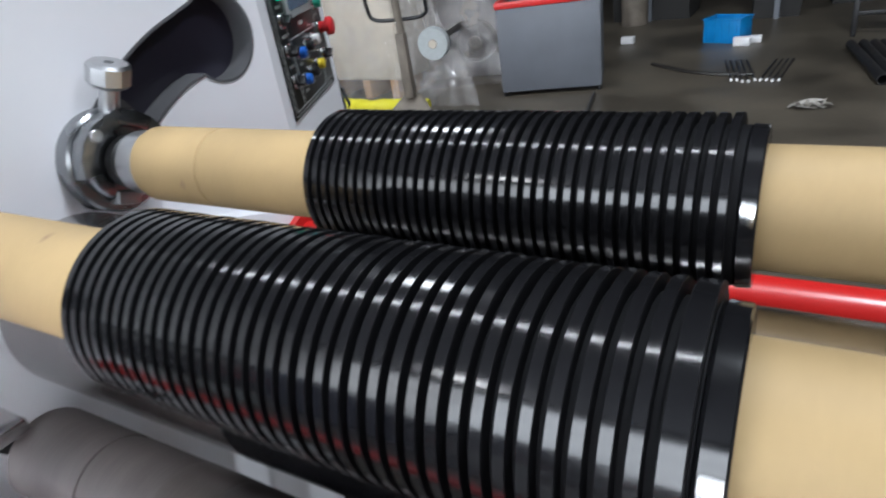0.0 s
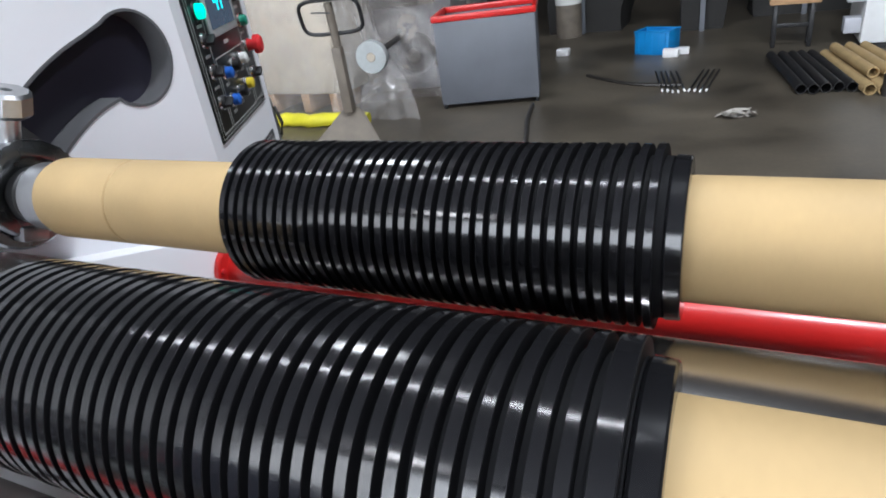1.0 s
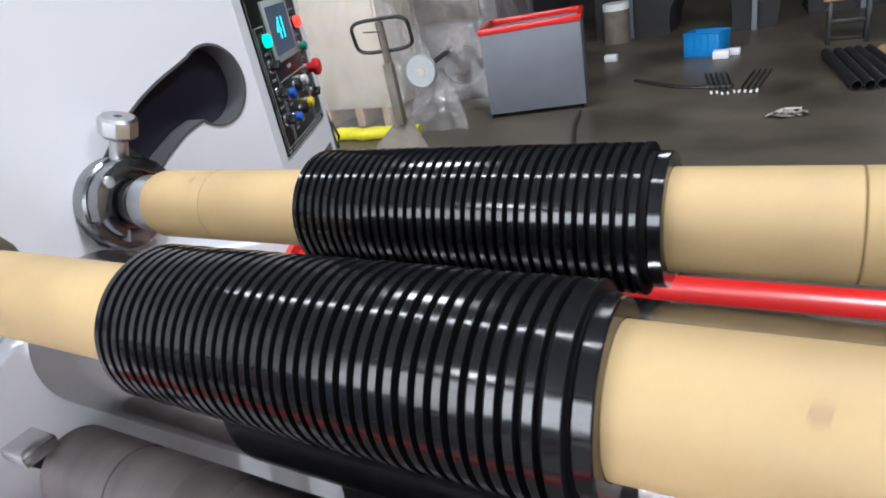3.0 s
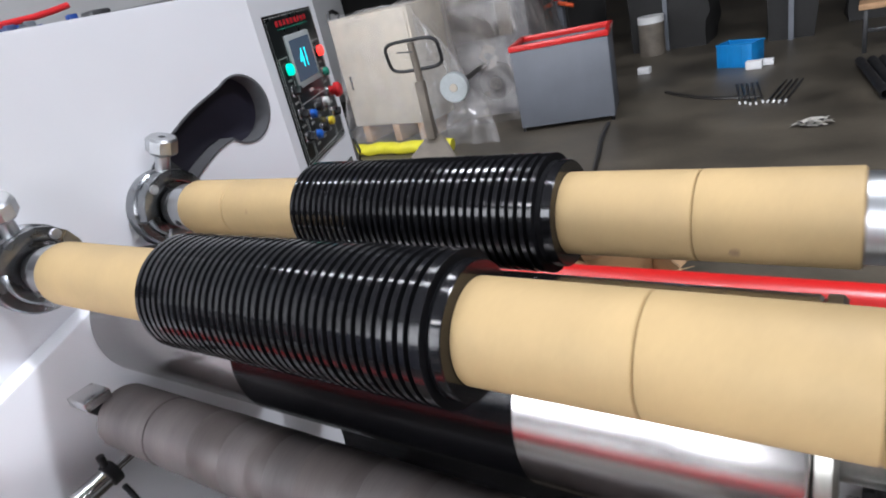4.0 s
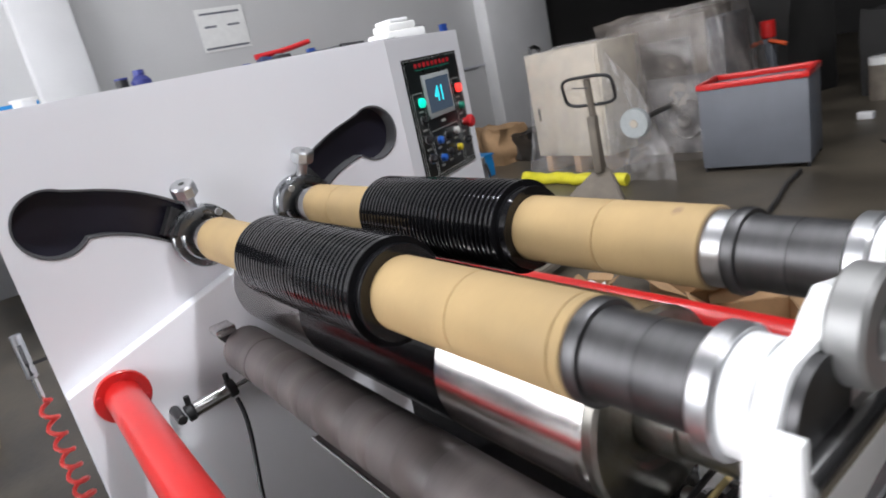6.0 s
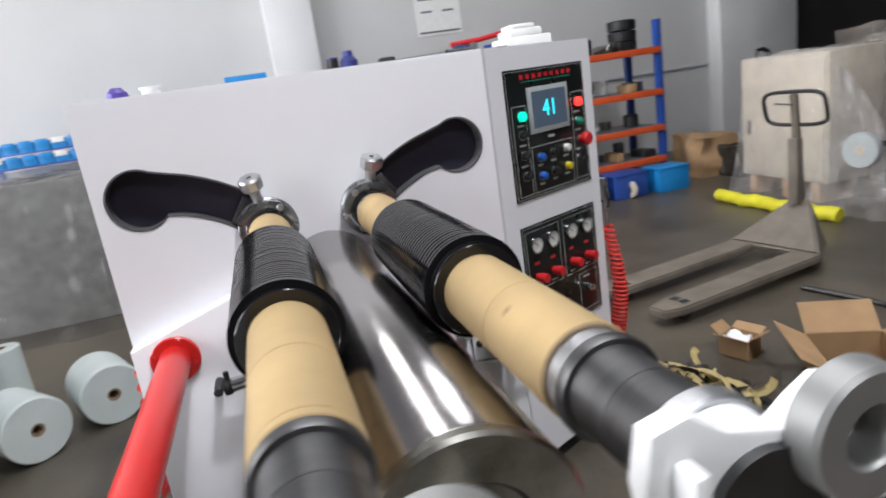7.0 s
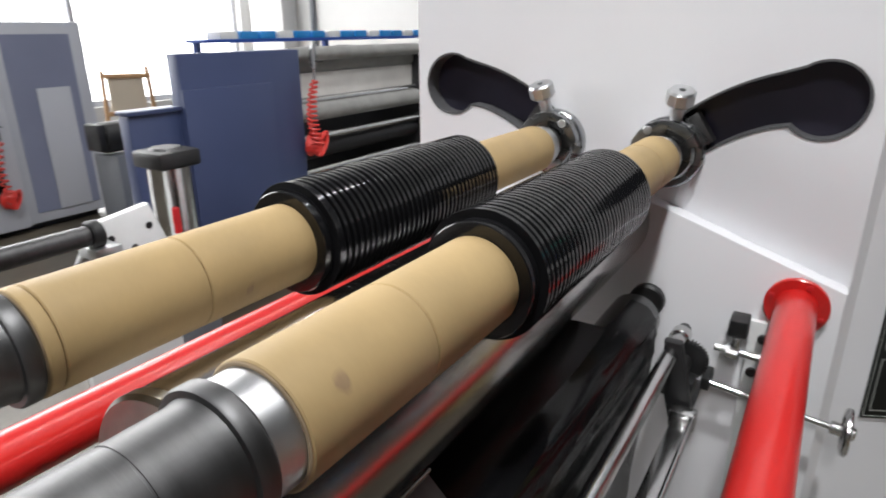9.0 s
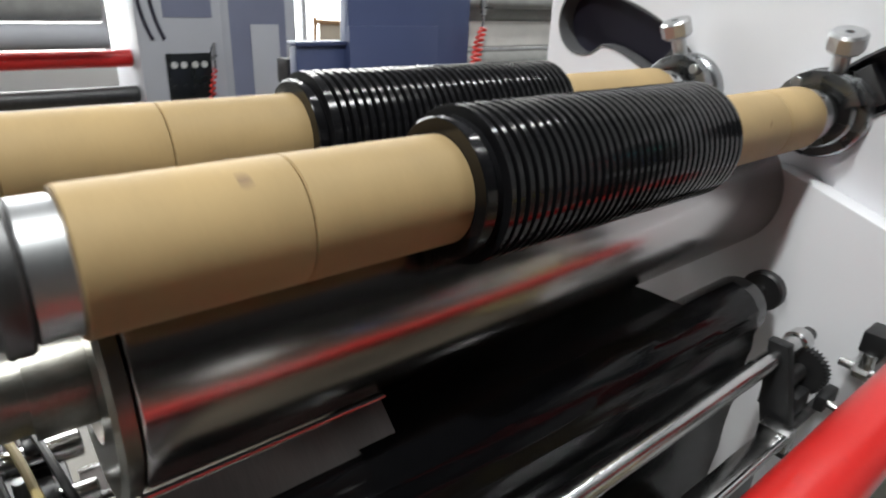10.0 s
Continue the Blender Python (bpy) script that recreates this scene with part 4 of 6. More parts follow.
# outer support arms at the open end
for s, yc in ((1, YA), (-1, YB)):
    sup = tagged(empty("support_arm", pose(0, yc, ZR)), "white cast support arm with a grey bushing at the shaft end", "support arm", "outer support arms")
    part("bearing_cap", lathe(fresh(), [(1.146, 0.0376), (1.146, 0.043), (1.149, 0.046), (1.162, 0.046), (1.1645, 0.044), (1.1645, 0.0376)], 40, closed=True), ZINC, sup, "grey bearing cap")
    (py, pz) = PIVOT[s]
    dy, dz = py - yc, pz - ZR
    left = [(-0.060, -0.05), (-0.072, 0.03), (-0.066, 0.062), (-0.043, 0.067), (-0.020, 0.051)] if s > 0 else [(-0.060, -0.05), (-0.050, 0.0), (-0.028, 0.034), (-0.018, 0.040)]
    body = left + [(0.015, 0.042), (0.028, 0.052), (0.046, 0.062), (0.075, 0.055), (0.092, 0.03)] + ([(0.09, -0.04)] if s > 0 else [(0.146, 0.005), (0.146, -0.10)])
    leg = [(dy + 0.05, dz + 0.03), (dy + 0.05, dz - 0.05), (dy - 0.05, dz - 0.05)] if s > 0 else [(0.05, -0.12), (dy + 0.05, dz - 0.05), (dy - 0.05, dz - 0.05), (dy - 0.05, dz + 0.03)]
    part("casting", plate(fresh(), body + leg, 1.185, 1.203, 0.004), WHITECAST, sup)
    part("bushing", lathe(fresh(), [(1.2035, 0.017), (1.2035, 0.036), (1.206, 0.0385), (1.223, 0.0385), (1.226, 0.036), (1.226, 0.019), (1.223, 0.017)], 48, Matrix.Translation((0, 0.049, 0.038)), closed=True), ZINCDULL, sup, "grey steel bushing with a bore")
    part("grub_screw", rod(fresh(), (1.214, 0.049 + 0.033, 0.038 + 0.016), (1.214, 0.049 + 0.040, 0.038 + 0.019), 0.004, 10), CHROME, sup)
    part("clamp_rib", box(fresh(), 1.2032, 1.222, -0.056, -0.046, -0.085, left[2][1] - 0.016, 0.003), WHITECAST, sup)
    part("clamp_pin", rod(fresh(), (1.216, -0.0455, -0.020), (1.216, 0.070, -0.020), 0.010, 20), CHROME, sup)
    part("cap_sleeve", lathe(fresh(), [(1.165, 0.0376), (1.165, 0.041), (1.1845, 0.041), (1.1845, 0.0376)], 40, closed=True), WHITECAST, sup)
end_frame = tagged(empty("end_frame"), "white steel end frame carrying drum and tubes", "machine frame")
part("column", box(fresh(), 1.14, 1.20, -0.45, 0.44, 0.0, 0.59, 0.005), WHITECAST, end_frame)
part("bearing_block", box(fresh(), 1.11, 1.139, -0.06, 0.052, 0.60, 0.715, 0.006), STEEL, end_frame)
part("ledge", box(fresh(), 1.03, 1.1395, -0.43, 0.42, 0.55, 0.599, 0.004), STEEL, end_frame)
fit_ = tagged(empty("pneumatic_fittings"), "cluster of chrome pneumatic fittings and black elbows", "fittings")
random.seed(4)
for k in range(7):
    y = 0.075 - 0.034 * k
    a = random.uniform(0.615, 0.655)
    part("fitting", rod(fresh(), (1.018, y, a), (1.109, y + random.uniform(-0.006, 0.006), a + 0.003), random.uniform(0.008, 0.013), 14), CHROME, fit_)
    part("elbow", box(fresh(), 1.044, 1.060, y - 0.010, y + 0.010, 0.5995, a + random.uniform(0.014, 0.024), 0.004), BLACK, fit_)
    part("collar", rod(fresh(), (1.078, y, a + 0.002), (1.092, y, a + 0.003), 0.0155, 14), STEEL if k % 2 else CHROME, fit_)
    if k % 2:
        part("screw", rod(fresh(), (1.068, y, a), (1.068, y, a + 0.034), 0.0055, 10), ZINC, fit_)
for k in range(3):
    pts = [(1.03 + 0.02 * k + 0.03 * t, 0.06 - 0.16 * t + 0.015 * math.sin(6 * t + k), 0.655 + 0.02 * math.sin(3.1 * t) + 0.004 * k) for t in [q / 14 for q in range(15)]]
    part("tube", tube(fresh(), pts, 0.0035, 8), (BLACK, STRIP, BLACK)[k], fit_)


def coil(name, x, y, z_top, z_bot, turns, r, sag):
    """A coiled red air line hanging down, gathered at its foot."""
    ob = tagged(empty(name), "red coiled air line hanging down the cabinet side", "air line", "coiled air lines")
    pts = []
    n = turns * 12
    for k in range(n + 1):
        t = k / n
        a = 2 * math.pi * turns * t
        rr = r * (0.7 + 0.5 * t)
        pts.append((x + sag * math.sin(math.pi * t) + rr * math.cos(a), y + 0.8 * rr * math.sin(a), z_top + (z_bot - z_top) * t))
    part("coil", tube(fresh(), pts, 0.0050, 6), COIL, ob)
    pts = []
    for k in range(9 * 12 + 1):
        a = 2 * math.pi * k / 12
        t = k / 108
        pts.append((x + 0.02 + (0.034 + 0.012 * math.sin(5 * t)) * math.cos(a + 2 * t) - sag * t, y + 0.05 * (t - 0.5) + 0.01 * math.sin(a), z_bot + 0.01 + (0.044 + 0.010 * math.cos(7 * t)) * math.sin(a + t)))
    part("bunched_coil", tube(fresh(), pts, 0.0054, 6), COIL, ob)
    part("nozzle", rod(fresh(), (x, y, z_top), (x, y, z_top + 0.05), 0.006, 14), CHROME, ob, "silver air gun tip")
    part("gun_body", rod(fresh(), (x, y, z_top + 0.0505), (x - 0.008, y, z_top + 0.15), 0.011, 14), ZINC, ob, "grey air gun body")
    part("gun_lever", tube(fresh(), [(x + 0.012, y, z_top + 0.06), (x + 0.022, y, z_top + 0.09), (x + 0.010, y, z_top + 0.13)], 0.004, 8), STEEL, ob)
    part("hook", rod(fresh(), (x, y - (0.03 if y > 0 else -0.05), z_top + 0.08), (x, y, z_top + 0.08), 0.004, 8), STEEL, ob)
    return ob


coil("air_line", -0.235, 0.875, 0.64, 0.27, 26, 0.024, 0.045)
coil("air_line", -0.20, -0.500, 0.62, 0.24, 10, 0.022, 0.04)

# ---- things on the cabinet ----
ZTOP = ZT + 0.004


cup = tagged(empty("purple_cap", pose(-0.22, -0.395, ZTOP)), "purple plastic cap lying on the cabinet", "cap")
part("cap", lathe(fresh(), [(0, 0), (0, 0.026), (0.022, 0.023), (0.028, 0.016), (0.034, 0.012), (0.034, 0)], 20, UP), PURPLE, cup)
jar = tagged(empty("tape_reel", pose(-0.22, -0.32, ZTOP)), "small white reel lying on the cabinet", "reel")
part("flange", lathe(fresh(), [(0, 0), (0, 0.03), (0.005, 0.03), (0.005, 0)], 24, UP), WHITEPLASTIC, jar)
part("winding", lathe(fresh(), [(0.0052, 0), (0.0052, 0.022), (0.022, 0.022), (0.022, 0)], 24, UP), FOAM, jar)
part("flange", lathe(fresh(), [(0.0222, 0), (0.0222, 0.026), (0.027, 0.026), (0.027, 0)], 24, UP), WHITEPLASTIC, jar)
tl = tagged(empty("hand_tool"), "dark grey hand tool lying on the cabinet", "tool")
part("shank", tube(fresh(), [(-0.20, 0.27, ZTOP + 0.006), (-0.21, 0.36, ZTOP + 0.008), (-0.20, 0.43, ZTOP + 0.012)], 0.006, 8), STEEL, tl)
part("head", box(fresh(), -0.225, -0.180, 0.235, 0.275, ZTOP, ZTOP + 0.020, 0.005), BLACK, tl)
tub = tagged(empty("white_tub"), "stacked white plastic tubs standing on the cabinet", "tub")
part("tub", box(fresh(), -0.33, -0.22, 0.60, 0.74, ZTOP, ZTOP + 0.030, 0.006), WHITEPLASTIC, tub)
part("tub", box(fresh(), -0.325, -0.235, 0.62, 0.72, ZTOP + 0.0305, ZTOP + 0.052, 0.006), WHITEPLASTIC, tub)
part("lid", box(fresh(), -0.32, -0.24, 0.63, 0.70, ZTOP + 0.0525, ZTOP + 0.064, 0.004), FOAM, tub)
scr = tagged(empty("scraper"), "flat grey scraper lying on the cabinet edge", "scraper")
part("blade", box(fresh(), -0.17, -0.12, 0.47, 0.56, ZTOP, ZTOP + 0.006, 0.001), STEEL, scr)
part("handle", rod(fresh(), (-0.145, 0.40, ZTOP + 0.009), (-0.145, 0.47, ZTOP + 0.006), 0.008), BLACK, scr)

# ---- low cupboards behind the cabinet, with odds and ends on top ----
ZCUP = 1.365
for k in range(2):
    cb = tagged(empty("tool_cupboard", pose(-3.80, 0.08 + 1.07 * k, 0)), "pale grey steel tool cupboard near the wall", "cupboard", "tool cupboards")
    part("body", box(fresh(), -0.62, 0.66, -0.53, 0.53, 0.05, ZCUP, 0.006), PALEGREY, cb)
    part("plinth", box(fresh(), -0.58, 0.62, -0.50, 0.50, 0, 0.0495), BLACK, cb)
    for q in (-0.525, 0.004):
        part("door", box(fresh(), 0.6605, 0.675, q, q + 0.521, 0.07, ZCUP - 0.02, 0.003), PALEGREY, cb)
        part("handle", box(fresh(), 0.6755, 0.69, q + 0.24, q + 0.27, 0.7, 0.85, 0.003), BLACK, cb)
jug = tagged(empty("blue_jug", pose(-3.67, 0.72, ZCUP)), "blue plastic jug standing on the cupboard", "jug")
part("body", lathe(fresh(), [(0, 0), (0, 0.066), (0.006, 0.07), (0.075, 0.07), (0.105, 0.045), (0.112, 0.032), (0.112, 0)], 28, UP), INKBLUE, jug)
part("cap", lathe(fresh(), [(0.1121, 0), (0.1121, 0.040), (0.150, 0.038), (0.150, 0)], 24, UP), INKBLUE, jug)
can = tagged(empty("dark_can", pose(-3.67, 0.59, ZCUP)), "small dark can standing beside the jug", "can")
part("body", lathe(fresh(), [(0, 0), (0, 0.045), (0.10, 0.045), (0.10, 0)], 24, UP), BLACK, can)
part("lid", lathe(fresh(), [(0.1001, 0), (0.1001, 0.047), (0.112, 0.046), (0.112, 0)], 24, UP), INKBLUE, can)
bl = tagged(empty("blade_box"), "flat blue and white carton on the cupboard", "carton")
part("tray", box(fresh(), -4.2, -3.95, -0.24, 0.08, ZCUP + 0.0005, ZCUP + 0.050, 0.003), WHITEPLASTIC, bl)
part("lid", box(fresh(), -4.204, -3.946, -0.244, 0.084, ZCUP + 0.0505, ZCUP + 0.092, 0.003), BLUECRATE, bl)
lev = tagged(empty("lever_cutter", pose(-3.24, 1.66, ZCUP)), "red lever cutter on grey feet standing on the cupboard", "cutter")
part("lever", tube(fresh(), [(0, -0.22, 0.062), (0, 0.0, 0.075), (0, 0.12, 0.09), (0, 0.24, 0.11)], 0.020, 10), REDKNOB, lev, "red lever")
part("foot", box(fresh(), -0.05, 0.05, -0.20, -0.14, 0, 0.055, 0.006), NAVY, lev)
part("foot", box(fresh(), -0.05, 0.05, -0.08, -0.02, 0, 0.058, 0.008), GREYBIN, lev)
part("base", box(fresh(), -0.06, 0.06, -0.1395, -0.0805, 0, 0.03, 0.004), GREYBIN, lev)

# ---- far side of the floor ----
binm = Matrix.Translation((-0.70, 3.56, 0)) @ pose(0, 0, 0, 0, 0, 14)
sbin = tagged(empty("storage_bin", binm), "open grey sheet-metal bin with a red top rim", "bin")
for a in ((-0.325, 0.325, 0, 0.012), (-0.325, 0.325, 0.438, 0.45)):
    part("wall", box(fresh(), a[0], a[1], a[2], a[3], 0.03, 0.56, 0.002), GREYBIN, sbin)
for a in ((-0.325, -0.313), (0.313, 0.325)):
    part("wall", box(fresh(), a[0], a[1], 0.0125, 0.4375, 0.03, 0.56, 0.002), GREYBIN, sbin)
for a, b, c, d in ((-0.333, 0.333, -0.008, 0.018), (-0.333, 0.333, 0.432, 0.458), (-0.333, -0.307, 0.0185, 0.4315), (0.307, 0.333, 0.0185, 0.4315)):
    part("rim", box(fresh(), a, b, c, d, 0.5605, 0.600, 0.005), RED, sbin, "red rim along the top")
# Dark lump stands for the shade inside the open bin.
part("dark_fill", lumpy(fresh(), (0.58, 0.38, 0.26), 5, 0.04, 6, Matrix.Translation((0, 0.225, 0.04)), 2.0), STRIPDARK, sbin, "dark lump added for the shaded inside of the bin")
part("bottom", box(fresh(), -0.325, 0.325, 0.0, 0.45, 0.0302, 0.036), GREYBIN, sbin)
for x in (-0.31, 0.31):
    for y in (0.02, 0.43):
        part("foot", rod(fresh(), (x, y, 0), (x, y, 0.03), 0.012, 10), BLACK, sbin)

jm = Matrix.Translation((-1.08, 2.33, 0)) @ pose(0, 0, 0, 0, 0, 10)
jk = tagged(empty("pallet_jack", jm), "worn grey-brown hand pallet jack with a black loop handle", "pallet jack")
for x in (-0.255, 0.105):
    bm = prism(fresh(), [(x, 0), (x + 0.15, 0), (x + 0.15, -0.92), (x + 0.12, -1.01), (x + 0.03, -1.01), (x, -0.92)], 0.045, 0.085)
    bmesh.ops.bevel(bm, geom=bm.edges[:], offset=0.008, segments=2, affect="EDGES")
    fk = part("fork", bm, JACK, jk)
    for k in (0, 1):
        part("fork_window", box(fresh(), x + 0.03 + 0.05 * k, x + 0.065 + 0.05 * k, -0.89, -0.85, 0.0852, 0.0865), BLACK, fk)
    part("load_wheel", rod(fresh(), (x + 0.04, -0.87, 0.04), (x + 0.11, -0.87, 0.04), 0.04, 16), BLACK, jk)
bm = fresh()
vs = [bm.verts.new(p) for p in ((-0.255, 0.0, 0.05), (0.255, 0.0, 0.05), (0.12, 0.26, 0.05), (-0.12, 0.26, 0.05), (-0.255, -0.02, 0.09), (0.255, -0.02, 0.09), (0.05, 0.22, 0.30), (-0.05, 0.22, 0.30))]
for f in ((0, 1, 2, 3), (4, 5, 6, 7), (0, 1, 5, 4), (1, 2, 6, 5), (2, 3, 7, 6), (3, 0, 4, 7)):
    bm.faces.new([vs[i] for i in f])
bmesh.ops.recalc_face_normals(bm, faces=bm.faces)
bmesh.ops.bevel(bm, geom=bm.edges[:], offset=0.012, segments=2, affect="EDGES")
part("pump_housing", bm, JACK, jk)
part("steer_wheel", rod(fresh(), (-0.06, 0.24, 0.07), (0.06, 0.24, 0.07), 0.07, 20), BLACK, jk)
part("drawbar", rod(fresh(), (0, 0.22, 0.28), (0, 0.165, 0.84), 0.021, 14), JACK, jk)
part("drawbar_sleeve", box(fresh(), -0.026, 0.026, 0.15, 0.20, 0.28, 0.62, 0.006), JACK, jk)
pts = []
for k in range(33):
    a = 2 * math.pi * k / 32
    c, s_ = math.cos(a), math.sin(a)
    px = 0.165 * (abs(c) ** 0.45) * (1 if c >= 0 else -1)
    pz = 0.085 * (abs(s_) ** 0.45) * (1 if s_ >= 0 else -1)
    pts.append((px, 0.17 - 0.02 * pz / 0.085, 0.77 + pz))
part("loop_handle", tube(fresh(), pts, 0.010, 10), BLACK, jk, "black loop handle")
part("lever", rod(fresh(), (-0.09, 0.145, 0.80), (0.01, 0.147, 0.79), 0.004, 8), STEEL, jk)

bm = fresh()
pts = [(-2.42 + 1.02 * k / 20, 3.12 + 0.012 * math.sin(k), 0.045 + 0.004 * math.sin(2.1 * k)) for k in range(21)]
tube(bm, pts, 0.045, 14)
for v in bm.verts:
    v.co += Vector(noise.noise_vector(v.co * 14)) * 0.008
tagged(link("wrapped_tube", bm, YELLOWBAG), "yellow film-wrapped tube lying on the floor", "tube")

cw = tagged(empty("wrapped_cabinet"), "cream steel cabinet on a wooden pallet under clear film", "cabinet")
cwm = Matrix.Translation((-2.15, 3.45, 0)) @ pose(0, 0, 0, 0, 0, -3)
cw.matrix_basis = cwm
part("body", box(fresh(), -0.40, 0.40, 0, 0.5, 0.14, 1.00, 0.008), CREAM, cw)
part("door", box(fresh(), -0.38, 0.38, -0.012, -0.0005, 0.16, 0.97, 0.004), CREAM, cw)
part("handle", box(fresh(), -0.31, -0.295, -0.022, -0.0125, 0.45, 0.56, 0.003), BLACK, cw)
for x in (-0.33, 0.0, 0.26):
    part("pallet_leg", box(fresh(), x, x + 0.07, 0.0, 0.5, 0.0, 0.139, 0.004), WOOD, cw, "raw wooden pallet bearer")
cov = tagged(link("clear_cover", drape(0.435, 0.30, 1.02, 0.22, 0.035, 3.0), CLEAR), "crumpled clear film draped over the cream cabinet", "plastic cover")
cov.matrix_basis = cwm @ Matrix.Translation((0.0, 0.25, 0))
# a loose end of film hanging down beside the cabinet to the floor
bm, rows = fresh(), []
for k in range(19):
    v = k / 18
    rows.append([bm.verts.new((-1.80 + 0.62 * u * (0.35 + 0.65 * v) + 0.10 * v + 0.03 * noise.noise((u * 5, v * 3, 2)), 3.46 - 0.30 * v * v + 0.10 * (1 - 2 * abs(noise.noise((u * 4.5 + 0.6 * v, v * 1.3, 7)))) * (0.35 + v) + 0.02 * noise.noise((u * 14, v * 9, 1)), 1.0 * (1 - v) * (1 - 0.25 * u) + 0.004)) for u in [q / 30 for q in range(31)]])
for a, b in zip(rows, rows[1:]):
    for q in range(30):
        bm.faces.new((a[q], a[q + 1], b[q + 1], b[q]))
bmesh.ops.solidify(bm, geom=bm.faces[:], thickness=0.001)
tagged(link("loose_film", bm, CLEAR), "loose clear film hanging in folds to the floor", "film")
mach = tagged(empty("wrapped_machine"), "idle machine with reels under dusty clear film", "machine")
mach.matrix_basis = Matrix.Translation((-1.62, 4.32, 0)) @ pose(0, 0, 0, 0, 0, 12)
part("frame", box(fresh(), -0.42, 0.42, -0.3, 0.35, 0.0, 1.0, 0.02), GREYBIN, mach)
part("reel", lathe(fresh(), [(0, 0.03), (0, 0.10), (0.012, 0.104), (0.05, 0.104), (0.06, 0.098), (0.06, 0.03)], 36, alongy(0.03, -1.13, 0.42), closed=True), BEZEL, mach, "pale round reel")
part("reel_hub", rod(fresh(), (0.03, -1.135, 0.42), (0.03, -1.0, 0.42), 0.029, 20), CREAM, mach)
part("reel_arm", rod(fresh(), (0.03, -1.0, 0.42), (0.03, -0.29, 0.42), 0.02, 14), STEEL, mach)
part("reel", rod(fresh(), (0.12, -0.40, 0.28), (0.12, -0.30, 0.28), 0.15, 28), GREYBIN, mach)
part("reel_hub", rod(fresh(), (0.12, -0.43, 0.28), (0.12, -0.40, 0.28), 0.05, 20), CLOTH, mach)
part("hood", plate(fresh(), [(-0.36, 0.62), (-0.30, 1.05), (0.34, 1.08), (0.34, 0.62)], -0.40, 0.30, 0.01), JACK, mach, "grey-brown sloping hood")
part("hood_panel", box(fresh(), -0.30, 0.20, -0.375, -0.362, 0.62, 0.90, 0.004), STRIPDARK, mach, "dark panel on the hood")
bm = drape(0.52, 0.42, 1.12, 0.30, 0.05, 8.0)
for v in bm.verts:
    v.co.x += 0.10 - 0.16 * v.co.z
cov = tagged(link("clear_cover", bm, CLEARGREY), "dusty crumpled film draped over an idle machine", "plastic cover")
cov.matrix_basis = mach.matrix_basis.copy()


def hollow_tube(name, a, b, r, wall, m, label, group=""):
    a, b = Vector(a), Vector(b)
    n = (b - a).length
    mm = Matrix.Translation(a) @ (b - a).to_track_quat("X", "Z").to_matrix().to_4x4()
    return tagged(link(name, lathe(fresh(), [(0, r - wall), (0, r), (n, r), (n, r - wall)], 24, mm, closed=True), m), label, "tube", group)


random.seed(7)
for k in range(5):
    x = 0.99 + 0.062 * k
    hollow_tube("steel_tube", (x + random.uniform(-0.01, 0.01), 4.56, 0.03), (x + 0.13, 3.70 + random.uniform(-0.04, 0.04), 0.03), 0.029, 0.004, BLACK if k != 2 else STEEL, "dark steel tube lying in a row on the floor", "tubes on the floor")
for k in range(5):
    x = 1.30 + 0.066 * k
    hollow_tube("paper_core", (x, 4.50, 0.034), (x + 0.14, 3.66 + random.uniform(-0.05, 0.05), 0.034), 0.032, 0.007, KRAFT, "kraft paper core lying in a row on the floor", "paper cores on the floor")
for k in range(3):
    x = 1.34 + 0.08 * k
    hollow_tube("paper_core", (x, 4.42, 0.094), (x + 0.12, 3.74, 0.094), 0.030, 0.007, KRAFT, "kraft paper core lying on top of the row", "paper cores on the floor")
hollow_tube("steel_tube", (1.52, 3.62, 0.0), (1.52, 3.62, 0.11), 0.03, 0.004, STEEL, "short steel tube standing upright on the floor")

crate = tagged(empty("plastic_crate", Matrix.Translation((0.03, 4.94, 0)) @ pose(0, 0, 0, 0, 0, -20)), "bright blue plastic crate on the floor", "crate")
for a in ((0, 0.28, 0, 0.008), (0, 0.28, 0.182, 0.19)):
    part("wall", box(fresh(), a[0], a[1], a[2], a[3], 0.006, 0.165, 0.002), BLUECRATE, crate)
    part("rim", box(fresh(), a[0] - 0.006, a[1] + 0.006, a[2] - 0.006, a[3] + 0.006, 0.1652, 0.178, 0.002), BLUECRATE, crate)
for a in ((0, 0.008), (0.272, 0.28)):
    part("wall", box(fresh(), a[0], a[1], 0.0085, 0.1815, 0.006, 0.165, 0.002), BLUECRATE, crate)
    part("rim", box(fresh(), a[0] - 0.003, a[1] + 0.003, 0.0145, 0.1755, 0.1652, 0.178, 0.002), BLUECRATE, crate)
part("base", box(fresh(), 0, 0.28, 0, 0.19, 0, 0.0055), BLUECRATE, crate)
for k in range(5):
    part("rib", box(fresh(), 0.03 + 0.055 * k, 0.036 + 0.055 * k, -0.006, -0.0003, 0.01, 0.164), BLUECRATE, crate)
for x, y, s in ((0.26, 4.76, 0.075), (0.35, 4.86, 0.06), (-0.62, 5.0, 0.07)):
    tagged(link("foam_block", box(fresh(), x, x + s * 1.5, y, y + s, 0, s * 0.8, 0.006), FOAM), "white foam block lying on the floor", "foam block", "foam blocks")
pts = [(-0.20 + 0.68 * t, 4.27 - 0.34 * t - 0.10 * math.sin(math.pi * t), 0.012) for t in [k / 20 for k in range(21)]]
bm = tube(fresh(), pts, 0.020, 8)
for v in bm.verts:
    v.co.z *= 0.6
tagged(link("black_strap", bm, STRIPDARK), "flattened black rubber strap on the floor", "strap")
random.seed(2)
